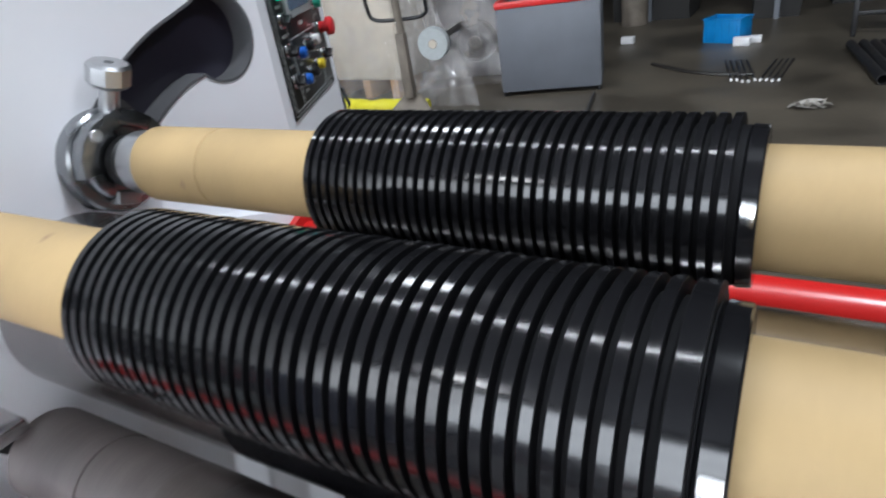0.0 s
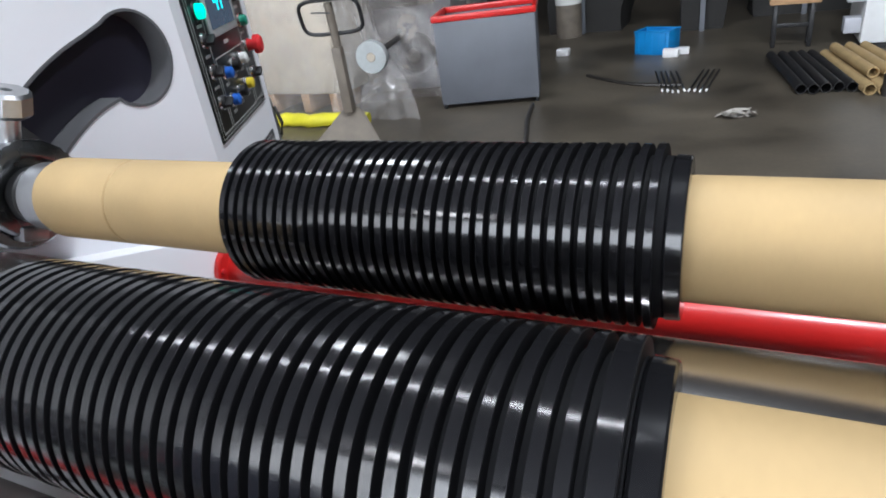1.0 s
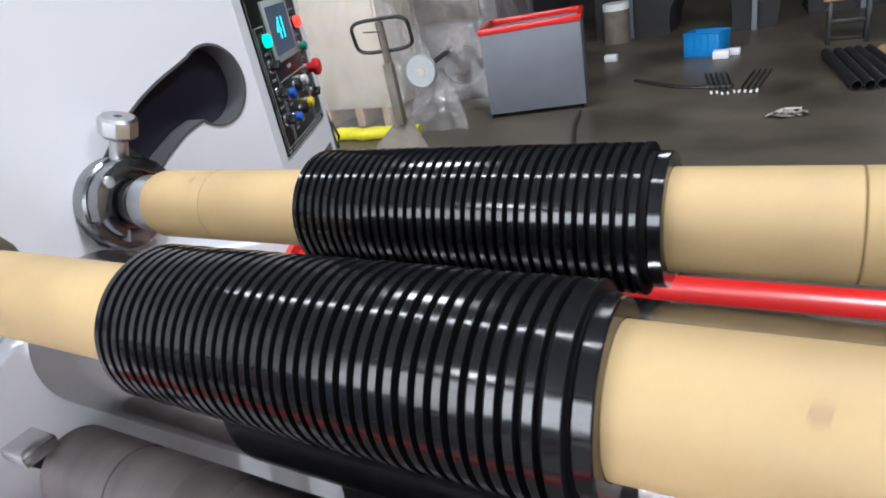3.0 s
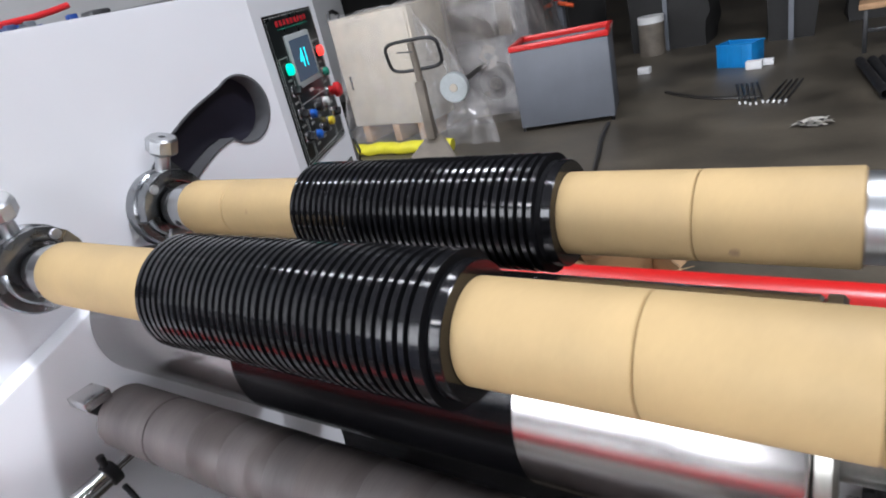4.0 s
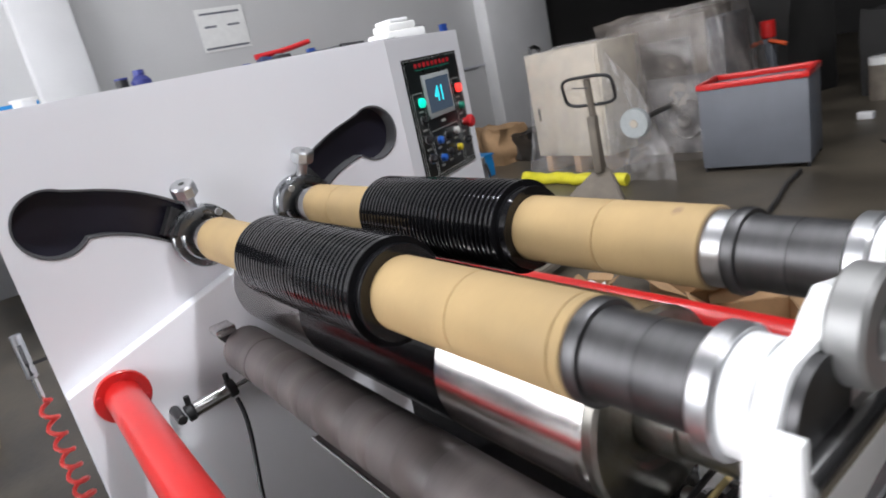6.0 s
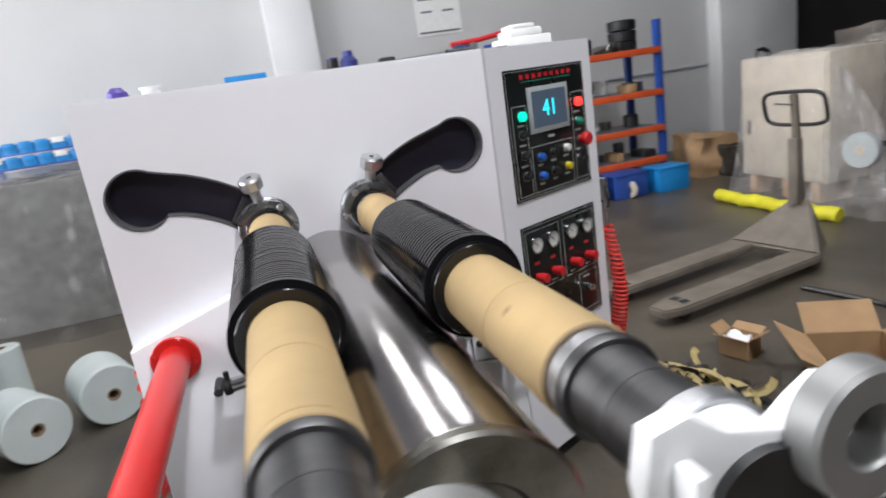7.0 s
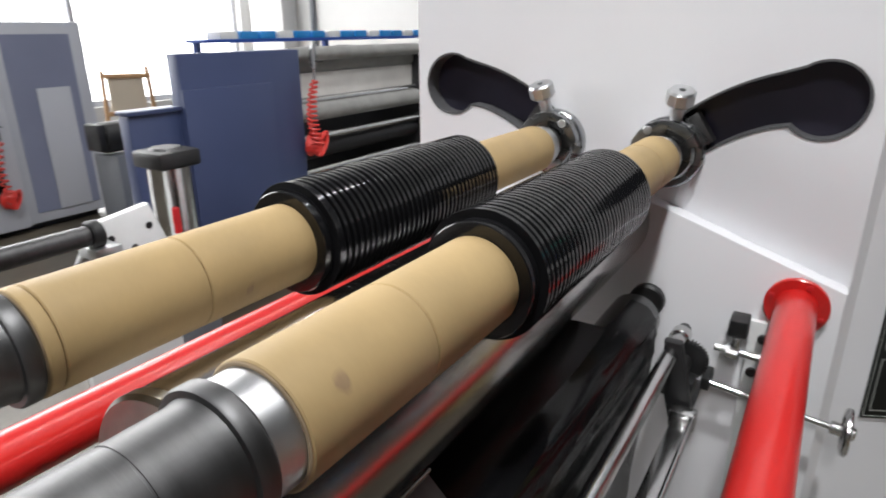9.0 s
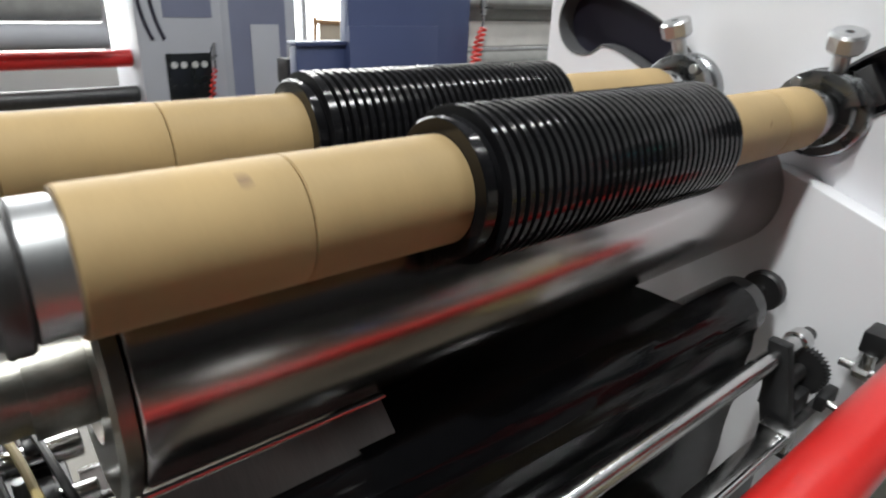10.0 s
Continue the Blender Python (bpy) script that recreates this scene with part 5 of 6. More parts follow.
for k in range(9):
    x = 0.36 + 0.033 * k
    ob = tagged(empty("threaded_rod"), "thin dark steel rod with a bright tip on the floor", "rod", "rods on the floor")
    a, b = (x + (0.05 if k > 4 else -0.09), 4.30, 0.008), (x, 3.80 + random.uniform(-0.02, 0.02), 0.008)
    part("rod", rod(fresh(), a, b, 0.007, 10), STEEL, ob)
    part("tip", rod(fresh(), b, (Vector(b) + (Vector(b) - Vector(a)).normalized() * 0.03)[:], 0.0075, 10), FOAM, ob)
bm = fresh()
for k in range(9):
    a, r = random.uniform(0, 6.28), random.uniform(0.0, 0.06)
    pts = [(0.815 + r * math.cos(a) + random.uniform(-0.05, 0.05), 3.27 + r * math.sin(a) + random.uniform(-0.04, 0.04), random.uniform(0.006, 0.035)) for _ in range(6)]
    ribbon(bm, pts, 0.035, random.uniform(-0.6, 0.6))
tagged(link("rag", bm, RAG), "pale crumpled rag on the floor", "rag")
stl = tagged(empty("wooden_stool", pose(1.12, 5.0, 0)), "low dark stool with a pale board on top", "stool")
part("board", box(fresh(), -0.16, 0.16, -0.1, 0.1, 0.30, 0.34, 0.004), WOOD, stl)
for x in (-0.13, 0.10):
    for y in (-0.08, 0.05):
        part("leg", box(fresh(), x, x + 0.03, y, y + 0.03, 0, 0.299, 0.003), BLACK, stl)
part("rail", box(fresh(), -0.0995, 0.0995, -0.075, -0.055, 0.14, 0.17, 0.003), BLACK, stl)
wc = tagged(empty("white_machine", pose(1.72, 5.0, 0)), "white enamelled machine base with a row of square lugs", "machine base")
part("body", box(fresh(), -0.2, 0.5, -0.25, 0.4, 0.04, 0.75, 0.01), WHITECAST, wc)
part("plinth", box(fresh(), -0.18, 0.48, -0.23, 0.38, 0, 0.039), BLACK, wc)
for k in range(3):
    part("lug", box(fresh(), -0.30, -0.2005, -0.2, -0.08, 0.1 + 0.2 * k, 0.2 + 0.2 * k, 0.006), PALEGREY, wc)
# stored goods at the unlit end, shade put into their near-black colour
random.seed(12)
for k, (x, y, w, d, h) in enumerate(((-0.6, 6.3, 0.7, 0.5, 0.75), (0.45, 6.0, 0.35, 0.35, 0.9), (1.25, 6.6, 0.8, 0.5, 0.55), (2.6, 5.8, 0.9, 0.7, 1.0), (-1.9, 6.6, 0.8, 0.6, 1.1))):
    ob = tagged(empty("covered_goods", pose(x, y, 0, 0, 0, random.uniform(-20, 20))), "covered goods stacked in the unlit bay, coloured near-black for shade", "stacked goods", "goods in the unlit bay")
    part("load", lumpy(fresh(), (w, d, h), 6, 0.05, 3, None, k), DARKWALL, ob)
    part("strap", box(fresh(), -0.02, 0.02, -d / 2 - 0.06, -d / 2 - 0.045, 0, h * 0.8), GREYBIN, ob)
sj = tagged(empty("stacker_truck", pose(-1.28, 5.05, 0)), "dark hand stacker with a red hub and orange grips", "stacker")
part("mast", box(fresh(), -0.05, 0.05, -0.04, 0.04, 0.0, 0.72, 0.008), GREYBIN, sj)
part("hub", rod(fresh(), (0, 0, 0.72), (0, 0, 0.86), 0.06, 18), RED, sj)
for s in (-1, 1):
    part("grip", rod(fresh(), (0.03 * s, -0.05, 0.70), (0.17 * s, -0.06, 0.66), 0.018, 12), ORANGE, sj)
    part("leg", box(fresh(), 0.12 * s - 0.04, 0.12 * s + 0.04, -0.5, 0.0, 0.02, 0.08, 0.006), BLACK, sj)
part("crosshead", box(fresh(), -0.18, 0.18, -0.03, 0.03, 0.081, 0.14, 0.006), BLACK, sj)
tn = tagged(empty("paint_drum", pose(-0.72, 5.9, 0)), "rust-brown drum with a white band", "drum")
part("shell", lathe(fresh(), [(0, 0), (0, 0.12), (0.3, 0.12), (0.3, 0)], 28, UP), JACK, tn)
part("band", lathe(fresh(), [(0.3002, 0), (0.3002, 0.122), (0.36, 0.122), (0.36, 0)], 28, UP), WHITEPLASTIC, tn)

# ---- floor beside the operator ----
pts = [(-0.40, 3.52, 0.014), (-0.34, 3.2, 0.014), (-0.25, 2.88, 0.014), (-0.17, 2.55, 0.014), (-0.16, 2.32, 0.014), (-0.28, 2.21, 0.014), (-0.50, 2.17, 0.014), (-0.70, 2.12, 0.014)]
tagged(link("floor_cable", tube(fresh(), pts, 0.013, 8), STRIPDARK), "thick black cable lying across the floor", "cable")
random.seed(21)
pile, dark = fresh(), fresh()
for k in range(150):
    cx, cy = random.gauss(-0.16, 0.12), random.gauss(1.06, 0.085)
    far = math.hypot(cx + 0.16, cy - 1.06)
    h = max(0.004, 0.10 - 0.34 * far) * random.random() + 0.003
    a0, r, sw, squash = random.uniform(0, 6.28), random.uniform(0.05, 0.15), random.uniform(0.7, 3.6), random.uniform(0.5, 1.0)
    if k % 6 == 0:
        r, sw = random.uniform(0.16, 0.26), random.uniform(0.5, 1.0)
    n = 18
    pts = [(cx + r * (1 + 0.25 * math.sin(3 * t + k)) * (math.cos(a0 + sw * t) - math.cos(a0 + sw / 2)), cy + squash * r * (math.sin(a0 + sw * t) - math.sin(a0 + sw / 2)), max(0.002, h + 0.018 * math.sin(5 * t + k))) for t in [q / n for q in range(n + 1)]]
    ribbon(dark if k % 5 < 2 else pile, pts, random.uniform(0.011, 0.027), random.uniform(-0.9, 0.9))
tagged(link("tape_offcuts", pile, STRIP), "tangled heap of yellow tape offcuts on the floor", "offcuts", kind="stuff")
tagged(link("tape_offcuts", dark, STRIPDARK), "dark tangled film offcuts among the heap", "offcuts", kind="stuff")


def carton(x, y, rz, w, d, h, label):
    ob = tagged(empty("cardboard_box", pose(x, y, 0, 0, 0, rz)), label, "cardboard box", "cartons on the floor")
    for a in ((-w / 2, w / 2, -d / 2, -d / 2 + 0.004), (-w / 2, w / 2, d / 2 - 0.004, d / 2)):
        part("side", box(fresh(), *a, 0.002, h), CARD, ob)
    for a in ((-w / 2, -w / 2 + 0.004), (w / 2 - 0.004, w / 2)):
        part("side", box(fresh(), *a, -d / 2 + 0.0042, d / 2 - 0.0042, 0.002, h), CARD, ob)
    part("base", box(fresh(), -w / 2, w / 2, -d / 2, d / 2, 0, 0.0018), CARD, ob)
    for s in (-1, 1):
        part("flap", box(fresh(), -w / 2, w / 2, 0, d * 0.45, 0, 0.003, 0, Matrix.Translation((0, s * d / 2, h)) @ pose(0, 0, 0, 25 if s > 0 else 150, 0, 0)), CARD, ob)
        part("flap", box(fresh(), 0, w * 0.4, -d / 2 + 0.005, d / 2 - 0.005, 0, 0.003, 0, Matrix.Translation((s * w / 2, 0, h + 0.001)) @ pose(0, 0, 0, 0, -35 if s > 0 else -140, 0)), CARD, ob)
    if w < 0.2:
        part("stuffing", lumpy(fresh(), (w * 0.7, d * 0.7, h * 0.9), 4, 0.02, 14, Matrix.Translation((0, 0, 0.003)), x), FOAM, ob, "white film stuffed inside")
    return ob


carton(-0.35, 1.46, 18, 0.115, 0.09, 0.075, "small torn open cardboard box with white film inside")
carton(0.06, 1.56, -30, 0.30, 0.24, 0.14, "open brown cardboard box beside the offcuts")
carton(0.37, 1.42, 40, 0.26, 0.22, 0.10, "flattened brown cardboard box with raised flaps")
random.seed(5)
for k in range(7):
    x, y = random.uniform(-0.35, 0.2), random.uniform(0.86, 1.0)
    tagged(link("paper_scrap", box(fresh(), -0.02, 0.02, -0.006, 0.006, 0, 0.002, 0, Matrix.Translation((x, y, 0.0)) @ pose(0, 0, 0, 0, 0, random.uniform(0, 180))), FOAM), "small white paper scrap on the floor", "scrap", "paper scraps")
for k in range(6):
    x, y = random.uniform(-0.05, 0.35), random.uniform(1.2, 1.6)
    bm = ribbon(fresh(), [(x + 0.09 * math.cos(0.5 * q + k), y + 0.07 * math.sin(0.5 * q + k), 0.012 + 0.014 * (q % 3)) for q in range(9)], 0.05, 0.5)
    tagged(link("film_scrap", bm, CLEAR if k % 2 else STRIPDARK), "crumpled film scrap beside the offcuts", "film scrap", "film scraps")

# ---- storage rack against the wall ----
rk = tagged(empty("storage_rack"), "storage rack with blue posts and orange beams", "rack")
RX0, RX1, RY0, RY1 = -3.86, -3.40, 1.60, 3.36
LEVELS = (0.265, 0.54, 0.85, 1.205)
for y in (RY0, (RY0 + RY1) / 2 - 0.5, RY1):
    for x in (RX0, RX1):
        part("post", box(fresh(), x - 0.025, x + 0.025, y - 0.03, y + 0.03, 0, 1.43, 0.003), BLUEPOST, rk)
for z in LEVELS:
    for x in (RX0, RX1):
        part("beam", box(fresh(), x + 0.026, x + 0.056, RY0, RY1, z - 0.055, z, 0.004), ORANGE, rk)
    part("shelf", box(fresh(), RX0 + 0.057, RX1 + 0.024, RY0 + 0.03, RY1 - 0.03, z - 0.02, z - 0.002), GREYBIN, rk)
random.seed(33)
kinds = (STEEL, BLACK, STEEL, CARD, OILED, BLACK, WHITEPLASTIC)
for z in LEVELS:
    y = RY0 + 0.10
    while y < RY1 - 0.12:
        w, h = random.uniform(0.05, 0.16), random.uniform(0.05, 0.15)
        x = RX0 + 0.1 + random.uniform(0, 0.18)
        m = kinds[random.randrange(len(kinds))]
        if random.random() < 0.5:
            ob = link("machine_part", rod(fresh(), (x, y + w / 2, z - 0.002), (x, y + w / 2, z + h), w / 2, 14), m)
        elif random.random() < 0.5:
            ob = link("machine_part", rod(fresh(), (x, y + w / 2, z + h / 2 - 0.002), (x + 0.24, y + w / 2, z + h / 2 - 0.002), h / 2, 14), m)
        else:
            ob = link("parts_box", box(fresh(), x, x + 0.2, y, y + w, z - 0.002, z + h, 0.004), m)
        tagged(ob, "grey metal spare part lying on the rack shelf" if m in (STEEL, OILED) else ("dark spare part lying on the rack shelf" if m is BLACK else "small carton standing on the rack shelf"), "spare part", "goods on the rack")
        y += w + random.uniform(0.01, 0.06)
bk = tagged(empty("black_reel_stack", pose(-3.62, 3.16, 1.204)), "stack of black cable reels on the top shelf", "reels")
for k in range(3):
    part("reel", lathe(fresh(), [(0.09 * k, 0), (0.09 * k, 0.12), (0.09 * k + 0.075, 0.125), (0.09 * k + 0.085, 0.09), (0.09 * k + 0.089, 0)], 22, UP), BLACK, bk)
for x, y, w in ((-3.28, 3.06, 0.29), (-3.34, 2.66, 0.32), (-3.34, 2.28, 0.3)):
    ob = tagged(empty("plastic_crate", pose(x, y, 0)), "blue plastic crate standing before the rack", "crate", "crates by the rack")
    part("body", box(fresh(), 0, 0.24, 0, w, 0, 0.19, 0.006), BLUECRATE if y > 3.0 else BLUEPOST, ob)
    part("rim", box(fresh(), -0.008, 0.248, -0.008, w + 0.008, 0.1905, 0.21, 0.004), BLUECRATE if y > 3.0 else BLUEPOST, ob)
bag = lumpy(fresh(), (0.42, 0.4, 0.36), 7, 0.06, 6, None, 4)
tagged(link("waste_sack", bag, CARD), "crumpled brown sack of waste beside the rack", "sack").location = (-3.45, 3.85, 0)
bag = lumpy(fresh(), (0.30, 0.3, 0.26), 6, 0.05, 7, None, 9)
tagged(link("waste_sack", bag, STRIPDARK), "dark crumpled sack of waste beside the rack", "sack").location = (-3.15, 3.98, 0)
hd = tagged(empty("hook_stand", pose(-3.2, 4.35, 0)), "thin grey post with a bent hook top", "post")
part("post", rod(fresh(), (0, 0, 0), (0, 0, 1.02), 0.02, 12), STEEL, hd)
part("hook", tube(fresh(), [(0, 0, 1.02), (0, -0.06, 1.05), (0, -0.13, 1.04), (0, -0.14, 0.95)], 0.018, 10), STEEL, hd)
hw_ = tagged(empty("castor_wheel", pose(-3.10, 2.82, 0)), "loose cream castor wheel on the floor", "wheel")
part("tyre", rod(fresh(), (0, -0.02, 0.07), (0, 0.02, 0.07), 0.07, 24), CREAM, hw_)
part("hub", rod(fresh(), (0, -0.024, 0.07), (0, 0.024, 0.07), 0.03, 16), STEEL, hw_)

# ---- near side: neighbouring machines ----
bundle = tagged(link("crumpled_wrapper", lumpy(fresh(), (0.20, 0.14, 0.07), 5, 0.02, 9, None, 5.0), STRIP), "crumpled ochre wrapper on the floor", "wrapper")
bundle.location = (-1.80, -0.82, 0)
random.seed(9)
for x, y, rz, up, r, h in ((-1.20, -1.25, 40, 0, 0.125, 0.24), (-1.42, -0.98, 26, 0, 0.125, 0.26), (-1.48, -1.32, 0, 1, 0.072, 0.34), (-0.98, -1.50, 40, 0, 0.115, 0.22)):
    ob = tagged(empty("film_roll", pose(x, y, 0 if up else r, 0, 0, rz)), "white stretch-film roll on the floor with an open core", "film roll", "white film rolls")
    prof = [(0, 0.026), (0, r - 0.006), (0.006, r), (h - 0.006, r), (h, r - 0.006), (h, 0.026)]
    part("film", lathe(fresh(), prof, 40, UP if up else None, closed=True), WRAP, ob)
    part("core", lathe(fresh(), [(0.002, 0.018), (0.002, 0.0255), (h - 0.002, 0.0255), (h - 0.002, 0.018)], 24, UP if up else None, closed=True), KRAFTEND, ob)
pm = tagged(empty("wrapped_slitter", pose(-2.95, -1.62, 0)), "pale grey machine end plate under dusty clear film", "machine")
part("end_plate", box(fresh(), -0.04, 0.02, -0.58, 0.56, 0.0, 0.93, 0.006), CLOTH, pm)
part("roll", rod(fresh(), (-1.7, -0.1, 0.75), (-0.041, -0.1, 0.75), 0.12, 24), STRIPDARK, pm)
part("lower_roll", rod(fresh(), (-1.7, 0.2, 0.4), (-0.041, 0.2, 0.4), 0.14, 24), STRIPDARK, pm)
part("far_plate", box(fresh(), -1.75, -1.701, -0.58, 0.56, 0.0, 0.92, 0.006), CLOTH, pm)
bm = drape(0.98, 0.60, 0.97, 0.16, 0.05, 14.0, 220, 30)
cov = tagged(link("clear_cover", bm, CLEARDARK), "dusty clear film draped over the grey end plate", "plastic cover")
cov.location = (-3.74, -1.60, 0)
nb = tagged(empty("neighbour_machine"), "second slitting machine with navy end cabinet and cloth rolls", "machine")
part("end_cabinet", box(fresh(), -0.78, -0.19, -1.665, -1.60, 0.05, 1.028, 0.006), NAVY, nb, "navy enamelled end cabinet")
part("cover_panel", box(fresh(), -0.60, -0.185, -1.5995, -1.585, 0.06, 0.905, 0.003), NAVY, nb)
part("low_cabinet", box(fresh(), -0.1895, 0.012, -1.68, -1.62, 0.05, 0.835, 0.006), NAVY, nb)
part("table_top", box(fresh(), -0.1895, 0.016, -1.69, -1.61, 0.8355, 0.85, 0.003), NAVY, nb)
part("plinth", box(fresh(), -0.76, 0.0, -1.66, -1.64, 0, 0.0495), BLACK, nb)
for y, z, r, m in ((-1.66, 1.005, 0.030, CLOTH), (-1.72, 0.955, 0.040, CLOTH), (-1.66, 0.75, 0.040, CLOTH), (-1.68, 0.80, 0.016, CHROME), (-1.64, 0.64, 0.014, CHROME), (-1.70, 0.58, 0.05, BLACK), (-1.64, 0.485, 0.016, CHROME), (-1.75, 0.40, 0.06, BLACK)):
    part("roller", rod(fresh(), (-1.75, y, z), (-0.785, y, z), r, 24), m, nb)
part("web", box(fresh(), -1.74, -0.84, -1.70, -1.69, 0.79, 0.92), SHEETWHITE, nb, "pale film web")
part("far_plate", box(fresh(), -1.80, -1.755, -2.25, -1.60, 0.0, 1.02, 0.005), BLACK, nb)
part("tie_beam", box(fresh(), -1.754, -0.785, -2.2, -2.12, 0.1, 1.0, 0.004), BLACK, nb)
rail = tagged(empty("blue_rail_shelf"), "blue and white parts bins in a row behind the machine", "parts bins")
for k in range(25):
    x = -4.2 + 0.131 * k
    part("bin", box(fresh(), x, x + 0.108, -2.40, -2.285, 1.062, 1.10, 0.004), BLUECRATE if k % 3 else WHITEPLASTIC, rail)
part("shelf", box(fresh(), -4.25, -0.84, -2.42, -2.27, 1.045, 1.0615, 0.003), BLUEPOST, rail)
for x in (-4.2, -3.1, -1.84, -0.9):
    part("leg", box(fresh(), x, x + 0.03, -2.41, -2.38, 0, 1.0445), BLUEPOST, rail)
bins = tagged(empty("wall_bin_rack", pose(-4.70, 0, 0)), "row of blue parts bins on a stand before the wall", "parts bins")
for z in (1.0, 1.115):
    for k in range(16):
        y = -2.25 + 0.125 * k
        tb = part("bin", plate(fresh(), [(y, z), (y + 0.115, z), (y + 0.115, z + 0.075), (y, z + 0.075)], -0.08, 0.10, 0.004), BLUECRATE, bins)
        part("bin_lip", box(fresh(), 0.1005, 0.108, y + 0.008, y + 0.107, z + 0.045, z + 0.09, 0.003), BLUECRATE if k % 4 else WHITEPLASTIC, tb)
    part("shelf", box(fresh(), -0.10, 0.10, -2.27, -0.25, z - 0.016, z - 0.0005, 0.002), BLUEPOST, bins)
for y in (-2.26, -1.25, -0.28):
    part("leg", box(fresh(), -0.14, -0.1005, y, y + 0.03, 0, 1.22), BLUEPOST, bins)
coil("air_line", -0.815, -1.555, 0.90, 0.62, 14, 0.024, 0.03)
coil("air_line", -2.72, -1.98, 0.80, 0.36, 14, 0.03, 0.04)
tk = tagged(empty("motor", pose(0.04, -1.40, 0)), "steel motor housing with a black square cap on a stand", "motor")
part("housing", lathe(fresh(), [(0.40, 0), (0.40, 0.066), (0.70, 0.066), (0.70, 0)], 32, UP), CHROME, tk)
part("cap", box(fresh(), -0.074, 0.074, -0.074, 0.074, 0.7005, 0.755, 0.012), BLACK, tk)
part("cap_disc", lathe(fresh(), [(0.7555, 0), (0.7555, 0.05), (0.762, 0.045), (0.762, 0)], 24, UP), STEEL, tk)
part("mark", box(fresh(), 0.03, 0.05, 0.055, 0.067, 0.50, 0.58), REDKNOB, tk)
part("stand", box(fresh(), -0.07, 0.07, -0.07, 0.07, 0, 0.3995, 0.004), GREYBIN, tk)
sp = tagged(empty("unwind_stand", pose(0.36, -1.20, 0)), "white cast stand with holes and a steel roller arm", "stand")
bm = plate(fresh(), [(-0.14, 0.0), (-0.14, 0.50), (-0.05, 0.64), (0.10, 0.66), (0.14, 0.55), (0.14, 0.0)], -0.015, 0.015, 0.005)
br = part("bracket", bm, WHITECAST, sp)
br.matrix_basis = pose(0, 0, 0, 0, 0, 90)
for x, z in ((-0.09, 0.60), (-0.04, 0.55), (0.02, 0.59), (0.06, 0.53), (-0.06, 0.48), (0.0, 0.46), (0.09, 0.47)):
    part("hole", rod(fresh(), (x, 0.0152, z), (x, 0.0165, z), 0.010, 14), BLACK, sp)
part("roller", rod(fresh(), (0.10, 0.06, 0.63), (0.62, 0.06, 0.63), 0.026, 20), STEEL, sp)
part("collar", rod(fresh(), (0.07, 0.06, 0.63), (0.10, 0.06, 0.63), 0.036, 20), BLACK, sp)
part("roller_seat", box(fresh(), 0.04, 0.11, 0.0155, 0.10, 0.57, 0.60, 0.004), ZINC, sp)
tw = tagged(empty("tall_machine", pose(-0.36, -3.75, 0)), "tall pale grey laminating machine with a black gauge board", "machine")
part("front_frame", box(fresh(), -0.06, 0.43, -0.3, 0.30, 0.04, 1.14, 0.01), PALEGREY, tw)
part("side_wing", box(fresh(), -0.57, -0.061, -0.3, 0.26, 0.04, 1.155, 0.01), PALEGREY, tw)
part("recess", box(fresh(), -0.49, -0.12, 0.2605, 0.264, 0.10, 1.09), RECESS, tw, "slate blue recessed panel")
part("recess_panel", box(fresh(), -0.44, -0.25, 0.2645, 0.270, 0.10, 0.80, 0.003), PALEGREY, tw)
part("recess", box(fresh(), 0.0, 0.28, 0.3005, 0.304, 0.84, 1.07), RECESS, tw, "slate blue recessed panel")
gb = part("gauge_board", box(fresh(), 0.03, 0.295, 0.3042, 0.31, 0.215, 0.64, 0.002), BOARD, tw, "black gauge board")
for k in range(4):
    part("gauge", rod(fresh(), (0.075 + 0.055 * k + (0.012 if k > 1 else 0), 0.3102, 0.575), (0.075 + 0.055 * k + (0.012 if k > 1 else 0), 0.318, 0.575), 0.02, 16), DIAL, gb)
for k in range(4):
    part("regulator_knob", rod(fresh(), (0.08 + 0.06 * k, 0.3102, 0.45), (0.08 + 0.06 * k, 0.33, 0.45), 0.012, 12), BLACK, gb)
part("plinth", box(fresh(), -0.5, 0.4, -0.28, 0.2, 0, 0.0395), BLACK, tw)
for q in (0.345, 0.41):
    pts = [(q - 0.06 * (1 - k / 10) ** 2, 0.302, 0.72 + 0.028 * k) for k in range(11)]
    part("arm_slot", tube(fresh(), pts, 0.011, 8), SLOT, tw, "dark curved arm slot")
part("top_box", box(fresh(), 0.1, 0.45, -0.1, 0.2, 1.1405, 1.19, 0.004), PALEGREY, tw)
part("red_tube", rod(fresh(), (0.4305, 0.1, 0.60), (2.0, 0.1, 0.60), 0.05, 24), RED, tw)
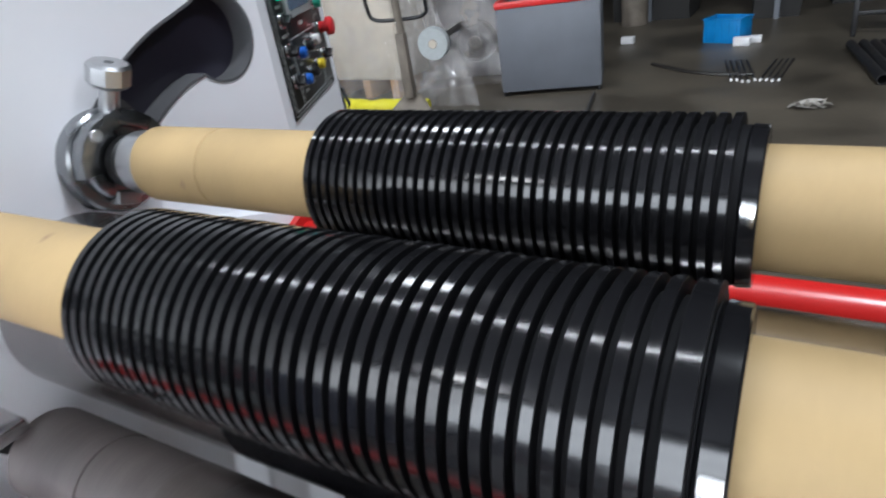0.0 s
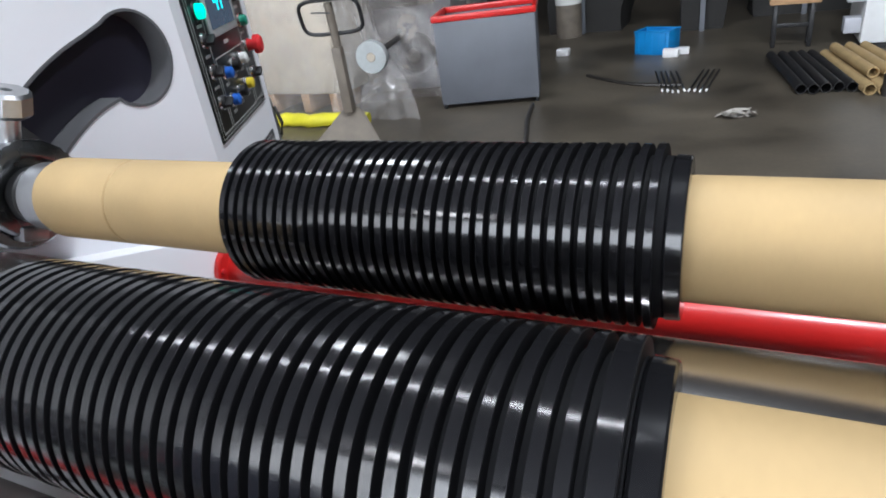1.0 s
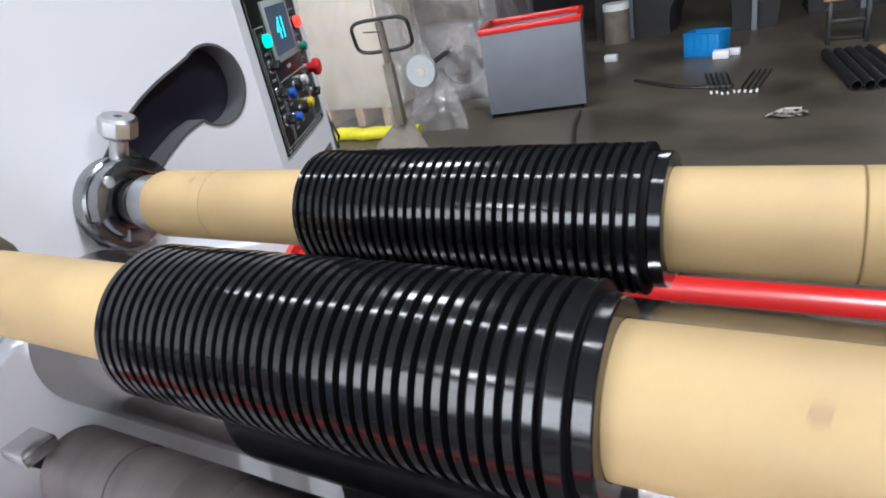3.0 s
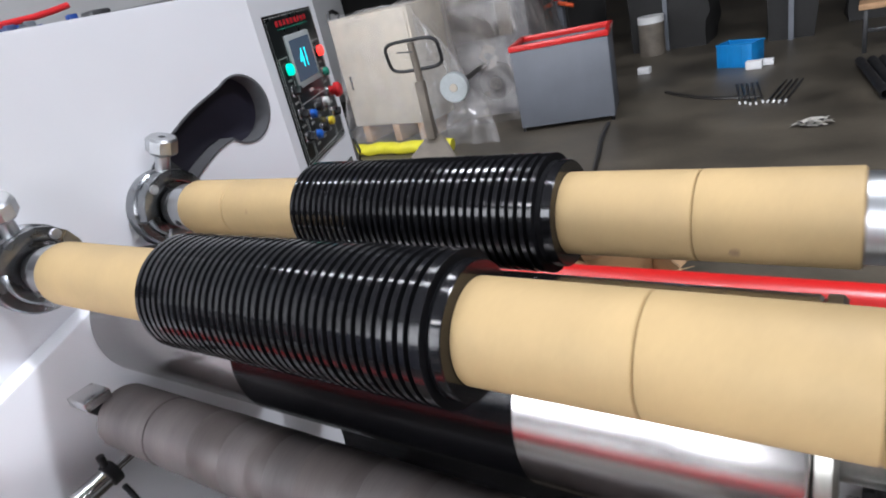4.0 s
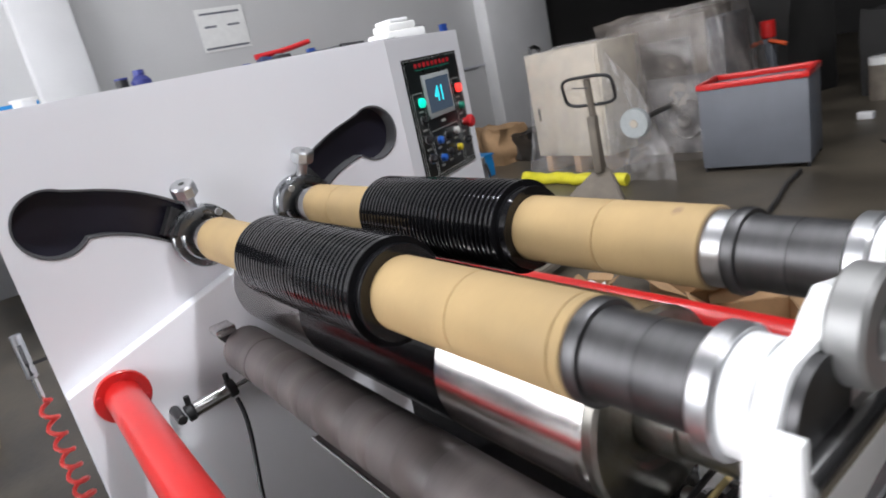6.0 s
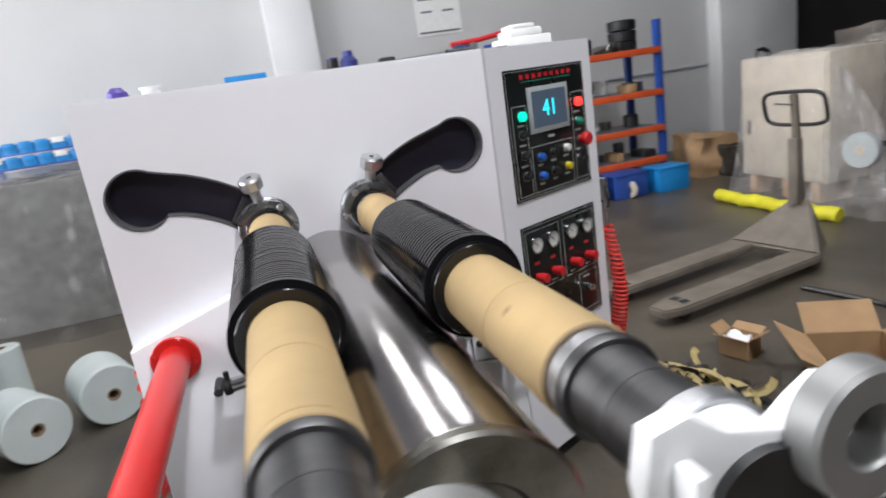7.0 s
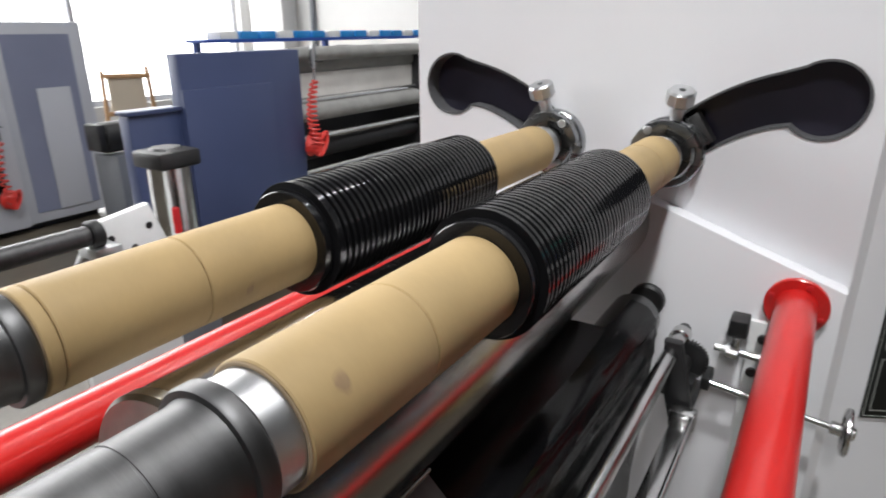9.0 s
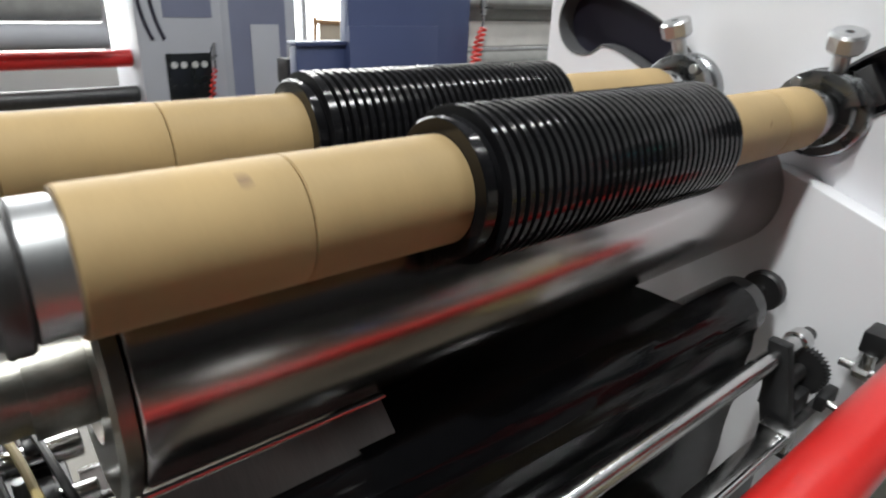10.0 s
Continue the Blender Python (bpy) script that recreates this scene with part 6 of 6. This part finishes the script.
part("cloth_roll", rod(fresh(), (0.56, 0.1, 0.88), (2.0, 0.1, 0.88), 0.08, 24), CLOTH, tw)
part("cloth_roll", rod(fresh(), (0.56, 0.18, 0.73), (2.0, 0.18, 0.73), 0.07, 24), PALEGREY, tw)
part("lower_roll", rod(fresh(), (0.4305, 0.15, 0.40), (2.0, 0.15, 0.40), 0.05, 24), STEEL, tw)
part("far_frame", box(fresh(), 2.001, 2.2, -0.3, 0.3, 0, 1.14, 0.01), PALEGREY, tw)
coil("air_line", -0.335, -3.40, 0.55, 0.22, 10, 0.02, 0.03)
ez = tagged(empty("easel", pose(-2.35, -5.0, 0)), "pale wooden frame leaning in the daylight", "frame")
for a, b in (((0, 0, 0), (0.05, 0, 0.80)), ((0.5, 0, 0), (0.47, 0, 0.78)), ((0.02, 0, 0.72), (0.49, 0, 0.74)), ((0.02, 0, 0.4), (0.49, 0, 0.42))):
    part("bar", rod(fresh(), a, b, 0.02, 8), WOOD, ez)
part("board", box(fresh(), 0.08, 0.42, -0.03, -0.021, 0.40, 0.72), CREAM, ez)
dv = tagged(empty("dark_device", pose(-0.50, -2.6, 0)), "black motor unit on a narrow dark stand", "motor")
part("stand", box(fresh(), -0.09, 0.06, -0.1, 0.1, 0, 0.54, 0.004), GREYBIN, dv)
part("body", rod(fresh(), (-0.14, 0, 0.62), (0.07, 0, 0.62), 0.075, 20), BLACK, dv)
part("head", box(fresh(), 0.071, 0.11, -0.06, 0.06, 0.56, 0.69, 0.01), BLACK, dv)


# ---- what moves: the running logs and rollers ----
def spin(ob, x, y, z, rate):
    """Steady turning about the x axis, degrees a second."""
    walk(ob, [(k / 10, pose(x, y, z) @ Matrix.Rotation(radians(rate * k / 10), 4, "X")) for k in range(101)])


def motions():
    spin(log_a, 0, YA, ZR, 576)
    spin(log_b, 0, YB, ZR, 576)
    spin(drum, 0, YM, 0.752, -360)
    spin(nip, 0, -0.139, 0.652, 780)
    spin(g, 0, 0.118, 0.607, 780)


motions()
